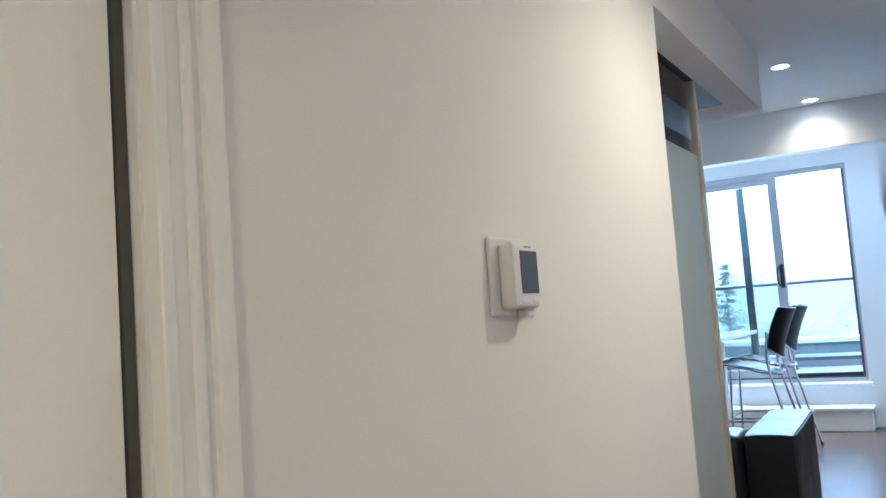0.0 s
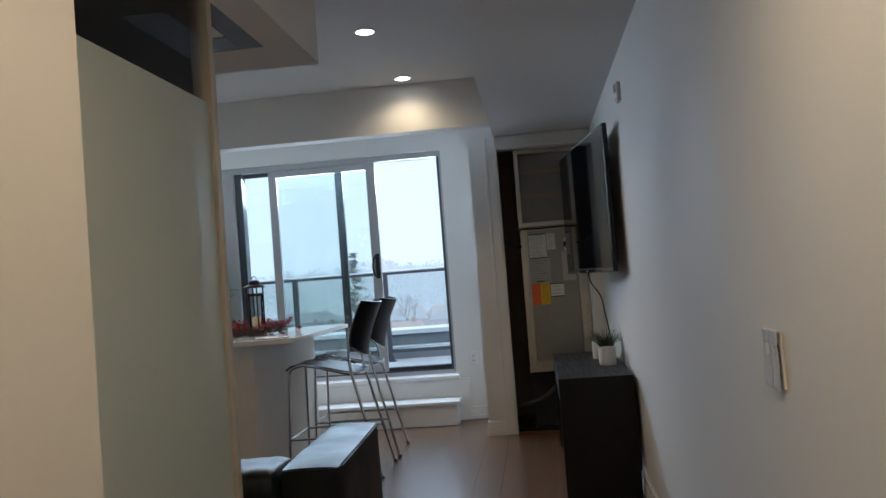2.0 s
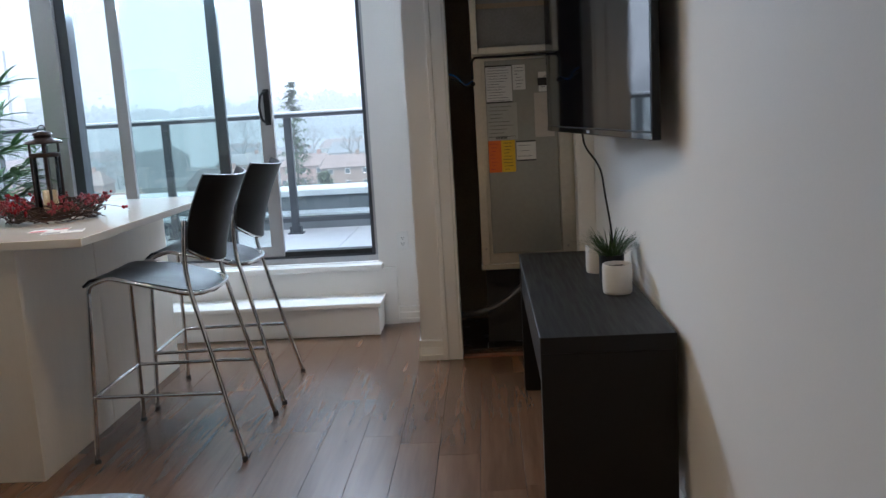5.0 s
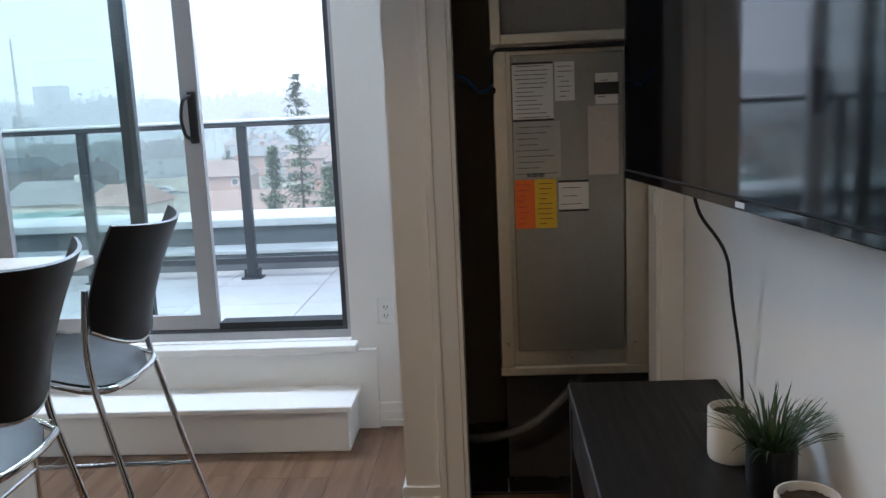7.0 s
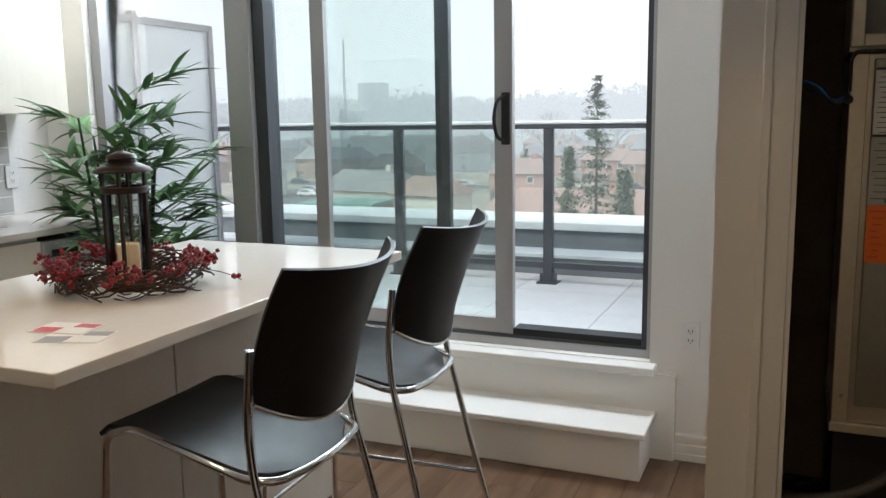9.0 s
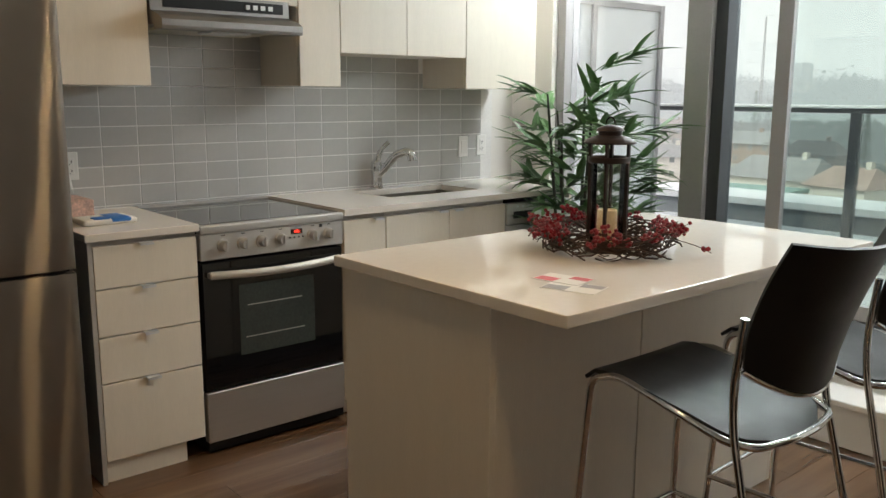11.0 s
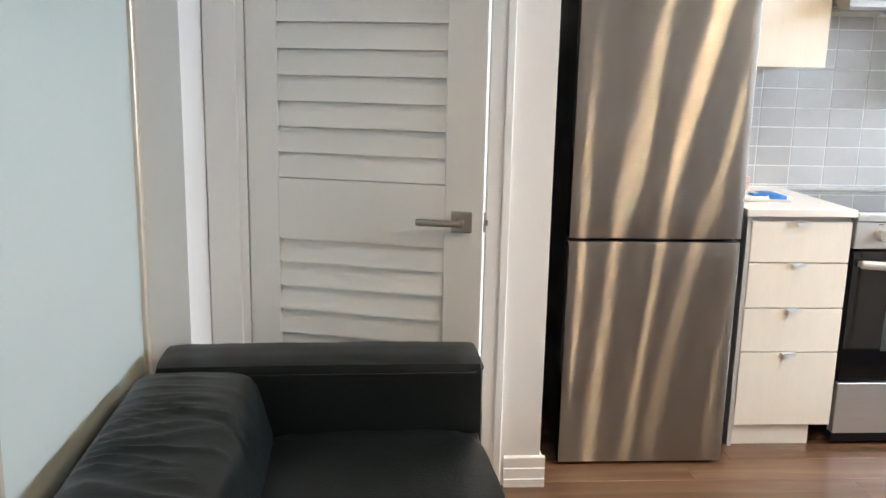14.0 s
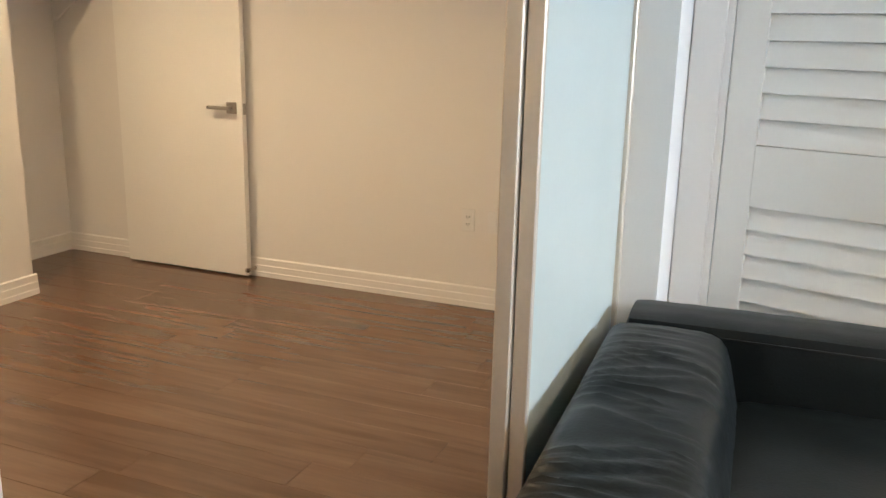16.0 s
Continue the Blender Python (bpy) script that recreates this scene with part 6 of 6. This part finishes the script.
for x, y, w, d, h, rz, wall, roof, lab, flat in [
    (-52, 168, 11, 9, 5.6, 4, 0, 1, "red brick two-storey house with a brown roof", False), (-56, 132, 10, 9, 4.6, -12, 2, 1, "pale house with a hipped brown roof", False),
    (-64, 118, 12, 9, 4.0, 5, 0, 2, "low orange brick building with a green roof edge", True), (-27, 112, 22, 10, 4.6, 2, 0, 1, "low brick building with a brown roof", False),
    (-72, 142, 16, 11, 4.2, -6, 2, 0, "wide low house with a grey-green roof", False), (-108, 160, 8, 8, 5.0, 20, 2, 0, "small white gabled house with a grey roof", False),
    (-118, 148, 8, 9, 5.0, -25, 2, 0, "white gabled house with a slate roof", False), (-122, 215, 20, 10, 5.4, 3, 1, 0, "long brown brick house with a grey roof", False),
    (-44, 215, 12, 9, 5.6, -8, 0, 1, "red brick house with a brown roof", False), (-66, 236, 14, 9, 5.6, 6, 0, 0, "red brick house with a grey roof", False),
    (-33, 205, 12, 9, 5.4, 12, 1, 1, "brown brick house with a brown roof", False), (-88, 185, 11, 9, 5.5, 8, 0, 1, "red brick house with a brown roof", False),
    (-150, 190, 13, 10, 5.5, -10, 1, 0, "brown brick house with a grey roof", False), (-16, 180, 12, 9, 5.5, -6, 0, 0, "red brick house with a grey roof", False),
        (8, 200, 14, 10, 5.5, 8, 0, 1, "red brick house with a brown roof", False), (-175, 230, 14, 10, 5.5, 5, 0, 1, "red brick house with a brown roof", False)]:
    house(x, y, w, d, h, rz, M_BRICK[wall], (M_ROOFS + [M_GREENROOF])[roof], lab, 1 if h < 5 else 2, flat)
for k in range(46):
    y = rh.uniform(240, 330)
    x = y * rh.uniform(-0.75, 0.12)
    house(x, y, rh.uniform(10, 15), rh.uniform(8, 11), rh.uniform(5, 6), rh.uniform(-20, 20), M_BRICK[rh.randrange(3)], M_ROOFS[rh.randrange(2)], "far suburban house with a pitched roof")
tw = thing("apartment_tower", -268, 520, GZ, "distant pale apartment tower above the trees", "apartment building")
M_TOWER = material("far_tower_wall", (0.34, 0.36, 0.38), 0.9, var=0.1, scale=0.1, fine=0.5, bump=0)
part("wall", boxes((-8, 8, -7, 7, 0, 38)), M_TOWER, tw)
for k in range(10):
    part("window_band", boxes((-7.5, 7.5, -7.2, -6.9, 2 + k * 3.3, 3.6 + k * 3.3)), M_FARWOOD, tw)
ms = thing("radio_mast", -166, 300, GZ, "thin lattice radio mast in the distance", "mast")
bm = bmesh.new()
for sx, sy in ((-0.6, -0.5), (0.6, -0.5), (0, 0.6)):
    cyl(bm, (sx, sy, 0), (sx * 0.3, sy * 0.3, 46), 0.14, seg=5)
for k in range(22):
    f = 1 - 0.7 * k / 22
    cyl(bm, (-0.6 * f, -0.5 * f, 2 * k), (0.6 * f, -0.5 * f, 2 * k + 2), 0.09, seg=4)
part("lattice", bm, M_BARK, ms)
for x, y in ((-84, 158), (-47, 188), (-110, 188), (-12, 188)):
    up = thing("utility_pole", x, y, GZ, "grey utility pole beside the street", "utility pole", "utility poles")
    bm = bmesh.new()
    cyl(bm, (0, 0, 0), (0, 0, 9.5), 0.16, 0.11, seg=8)
    box(bm, -1.1, 1.1, -0.08, 0.08, 8.6, 8.8)
    part("pole", bm, M_BARK, up)


def car(x, y, rz, mat, label):
    s = thing("parked_car", x, y, GZ + 0.04, label, "car", "parked cars", rz)
    bm = bmesh.new()
    prof = [(-2.2, 0.35), (2.2, 0.35), (2.25, 0.75), (1.3, 0.92), (0.6, 1.42), (-1.2, 1.45), (-1.9, 0.98), (-2.25, 0.9)]
    a = [bm.verts.new((px, -0.85, pz)) for px, pz in prof]
    b = [bm.verts.new((px, 0.85, pz)) for px, pz in prof]
    for k in range(8):
        bm.faces.new((a[k], a[(k + 1) % 8], b[(k + 1) % 8], b[k]))
    bm.faces.new(a)
    bm.faces.new(b[::-1])
    part("body", bm, mat, s)
    part("side_window", boxes((-1.3, 0.75, -0.87, 0.87, 0.98, 1.34)), M_DARKPANE, s)
    for wx in (-1.35, 1.4):
        for wy in (-0.86, 0.86):
            bm = bmesh.new()
            cyl(bm, (wx, wy - 0.1, 0.32), (wx, wy + 0.1, 0.32), 0.32, seg=14)
            part("wheel", bm, M_RUBBER, s)


for k, (x, y, rz) in enumerate([(-90, 168, 5), (-84, 167, 8), (-80, 173, 4), (-97, 170, -10), (-46, 160, 80), (-40, 176, 85), (-104, 172, 20), (-99, 163, 0), (-34, 193, 0), (-74, 193, 0), (-20, 193, 2), (-120, 193, 0)]):
    car(x, y, rz, M_CARS[k % 3], ("silver parked car", "white parked car", "dark parked car")[k % 3] + " on the asphalt lot")


def bare_tree(x, y, h, seed, label="bare leafless tree with fine spreading twigs"):
    """Tapered trunk, forking limbs and a haze of fine twigs."""
    s = thing("bare_tree", x, y, GZ, label, "tree", "bare trees")
    r = random.Random(seed)
    bm, tw = bmesh.new(), bmesh.new()

    def grow(p, d, ln, rad, lev):
        q = p + d * ln
        tube(bm if lev < 3 else tw, [p, p.lerp(q, 0.5) + Vector((r.uniform(-1, 1), r.uniform(-1, 1), 0)) * ln * 0.05, q], lambda f: rad * (1 - 0.4 * f), 5 if lev < 3 else 3)
        if lev >= 5:
            return
        for k in range(3 if lev < 4 else 3):
            ax = Vector((r.uniform(-1, 1), r.uniform(-1, 1), r.uniform(-0.25, 0.6))).normalized()
            grow(p.lerp(q, r.uniform(0.6, 1.0)), (d * 0.85 + ax * 0.75).normalized(), ln * r.uniform(0.58, 0.78), rad * 0.55, lev + 1)

    grow(Vector((0, 0, 0)), Vector((0, 0, 1)), h * 0.30, h * 0.016, 0)
    part("trunk", bm, M_BARK, s)
    part("crown", tw, M_TWIGS, s, "fine grey-brown twigs")
    return s


def conifer(x, y, h, seed, label="tall thin green spruce with gaps between its boughs"):
    """Bare leader, whorls of uneven boughs, each a cluster of short drooping sprays."""
    s = thing("spruce_tree", x, y, GZ, label, "tree", "spruce trees")
    r = random.Random(seed)
    bm = bmesh.new()
    cyl(bm, (0, 0, 0), (0, 0, h * 0.97), h * 0.011, 0.02, seg=7)
    part("trunk", bm, M_BARK, s)
    bm = bmesh.new()
    z = h * 0.12
    while z < h * 0.985:
        f = z / h
        rad = ((1 - f) ** 0.8 * h * 0.17 + 0.25) * r.uniform(0.6, 1.15)
        for k in range(r.randint(5, 8)):
            az = r.uniform(0, math.tau)
            ln = rad * r.uniform(0.4, 1.15)
            dz = r.uniform(-0.15, 0.25)
            for q in range(14):
                g = r.random() ** 0.7
                c = (math.cos(az) * ln * g + r.uniform(-0.12, 0.12), math.sin(az) * ln * g + r.uniform(-0.12, 0.12), z + dz * ln * g + r.uniform(-0.16, 0.16))
                blade(bm, c, r.uniform(0, math.tau), r.uniform(0.7, 2.0), r.uniform(0.25, 0.6), r.uniform(0.08, 0.16), 0.4, 2)
        z += h * r.uniform(0.014, 0.038)
    part("crown", bm, M_NEEDLE, s, "green needle boughs")
    return s


t0 = bare_tree(-74, 262, 27, 1)
bare_tree(-50, 246, 24, 2)
bare_tree(-150, 250, 23, 3)
for k, (x, y, sc) in enumerate([(-92, 205, 0.5), (-36, 232, 0.8), (-58, 204, 0.45), (-140, 262, 1.0), (-185, 250, 1.0), (-20, 240, 0.9), (-104, 240, 0.7), (-64, 160, 0.32), (6, 235, 1.0), (-210, 260, 1.1), (-80, 150, 0.3), (-36, 158, 0.4), (-15, 80, 0.36), (-12.6, 84, 0.34), (-20.5, 84, 0.3), (-31, 150, 0.38)]):
    c = copy_thing(t0, pose(x, y, GZ, 0, 0, 70 * k))
    c.scale = (sc, sc, sc)
conifer(-16.6, 78, 20.6, 1)
conifer(-18.8, 77, 14.6, 2)
conifer(-13.4, 74, 13.0, 3)
conifer(-14.8, 82, 12.2, 7)
conifer(-96, 228, 15.0, 4)
conifer(-60, 196, 9.0, 5)
conifer(-168, 300, 20.0, 6)
bare_tree(-12.0, 70, 12.5, 12, "small bare tree beside the low roofs")

# distant woods, too many to count
rw = random.Random(17)
bm = bmesh.new()
verts, faces = [], []
for k in range(1150):
    y = rw.uniform(345, 900)
    x = rw.uniform(-0.85, 0.5) * y
    h = rw.uniform(21, 29) * (1.0 if y < 450 else 1.12) + 5 * noise.noise(Vector((x * 0.012, y * 0.012, 2.0)))
    w = h * rw.uniform(0.28, 0.42)
    for q in range(260):
        a, el = rw.uniform(0, math.tau), rw.uniform(-1, 1)
        rr = 0.93 * rw.random() ** 0.5
        c = Vector((x + w * rr * math.cos(a) * math.sqrt(1 - el * el), y + w * rr * math.sin(a) * math.sqrt(1 - el * el), GZ + h * 0.58 + h * 0.42 * rr * el))
        sz = rw.uniform(0.9, 1.4) + 1.2 * (1 - rr)
        n = len(verts)
        for _ in range(3):
            verts.append(c + Vector((rw.uniform(-1, 1), rw.uniform(-1, 1), rw.uniform(-1, 1.4))) * sz)
        faces.append((n, n + 1, n + 2))
    n = len(verts)
    verts += [Vector((x - 0.3, y, GZ)), Vector((x + 0.3, y, GZ)), Vector((x, y, GZ + h * 0.8))]
    faces.append((n, n + 1, n + 2))
bm.free()
me = bpy.data.meshes.new("distant_woods")
me.from_pydata(verts, [], faces)
me.materials.append(M_FARWOOD)
tagged(new("distant_woods", me), "hazy grey-brown distant woods", "woods", kind="stuff")


# ---- laid pieces: tiles and planks ----
structure("floor", boxes((-4.2, 0.70, -0.2, 8.5, -0.06, -0.012), (-0.74, 0.70, -1.7, -0.2, -0.06, -0.012)), M_JOINT, "dark brown laminate plank floor", "floor")
floor_ob = bpy.data.objects["floor"]
PLANKS = {}


def plank_mesh(w, ln):
    key = (round(w, 3), round(ln, 3))
    if key not in PLANKS:
        g, e = 0.0004, 0.0014
        v = []
        for ins, z in ((g, -0.012), (g, -0.0009), (e, 0.0)):
            v += [(ins, ins, z), (w - ins, ins, z), (w - ins, ln - ins, z), (ins, ln - ins, z)]
        f = [(8, 9, 10, 11)]
        for b in (0, 4):
            f += [(b + k, b + (k + 1) % 4, b + 4 + (k + 1) % 4, b + 4 + k) for k in range(4)]
        m = bpy.data.meshes.new("plank")
        m.from_pydata(v, [], f)
        m.materials.append(M_FLOOR)
        PLANKS[key] = m
    return PLANKS[key]


PW, PL = 0.162, 1.29
rest = []
rp = random.Random(2)
for i in range(30):
    x = 0.622 - (i + 1) * PW
    y = -1.65 - rp.uniform(0, PL)
    while y < 8.42:
        y0, y1 = max(y, -1.65), min(y + PL, 8.43)
        hidden = (x < -3.72 and y0 > 4.9) or (x + PW < -0.76 and y1 < 0.4 and x > -3.1) or (x + PW < -0.76 and y1 < -0.06) or (x + PW < -4.10)
        if y1 - y0 > 0.05 and not hidden:
            if y0 > -0.3:
                ob = new("plank", plank_mesh(PW, y1 - y0))
                ob.location = (x, y0, 0)
                ob.parent = floor_ob
            else:
                rest.append((x, y0, y1))
        y += PL
vs, fs = [], []
for x, y0, y1 in rest:
    m = plank_mesh(PW, y1 - y0)
    n = len(vs)
    vs += [(v.co.x + x, v.co.y + y0, v.co.z) for v in m.vertices]
    fs += [tuple(n + k for k in p.vertices) for p in m.polygons]
me = bpy.data.meshes.new("floor_rest")
me.from_pydata(vs, [], fs)
me.materials.append(M_FLOOR)
fr = new("floor_rest", me)
fr.parent = floor_ob
tagged(fr, kind="stuff")

structure("backsplash", boxes((-3.86, -3.853, 5.645, 8.245, 0.932, 1.80)), M_GROUT, "grey glazed tile backsplash with pale grout", "backsplash")
bs_ob = bpy.data.objects["backsplash"]
TW, TH, G = 0.1545, 0.0833, 0.0025
TM = {}
for j in range(11):
    z0 = 0.9445 + (j - 1) * TH
    z1 = z0 + TH
    z0, z1 = max(z0, 0.934), min(z1, 1.80)
    for i in range(17):
        y0, y1 = max(5.645, 5.688 + (i - 1) * TW + 0.0), min(8.243, 5.688 + i * TW)
        ym = (y0 + y1) / 2
        top_z = 1.80 if 6.09 < ym < 6.75 else (1.60 if 6.96 < ym < 7.72 else 1.46)
        if z0 > top_z or y1 - y0 < 0.02 or z1 - z0 < 0.01:
            continue
        key = (round(y1 - y0, 3), round(z1 - z0, 3))
        if key not in TM:
            a, b = y1 - y0, z1 - z0
            v = []
            for ins, x in ((G, 0.0), (G, 0.0008), (G + 0.0007, 0.0015)):
                v += [(x, ins, ins), (x, a - ins, ins), (x, a - ins, b - ins), (x, ins, b - ins)]
            f = [(8, 9, 10, 11)]
            for q in (0, 4):
                f += [(q + k, q + (k + 1) % 4, q + 4 + (k + 1) % 4, q + 4 + k) for k in range(4)]
            m = bpy.data.meshes.new("tile")
            m.from_pydata(v, [], f)
            m.materials.append(M_TILE)
            TM[key] = m
        ob = new("tile", TM[key])
        ob.location = (-3.853, y0, z0)
        ob.parent = bs_ob
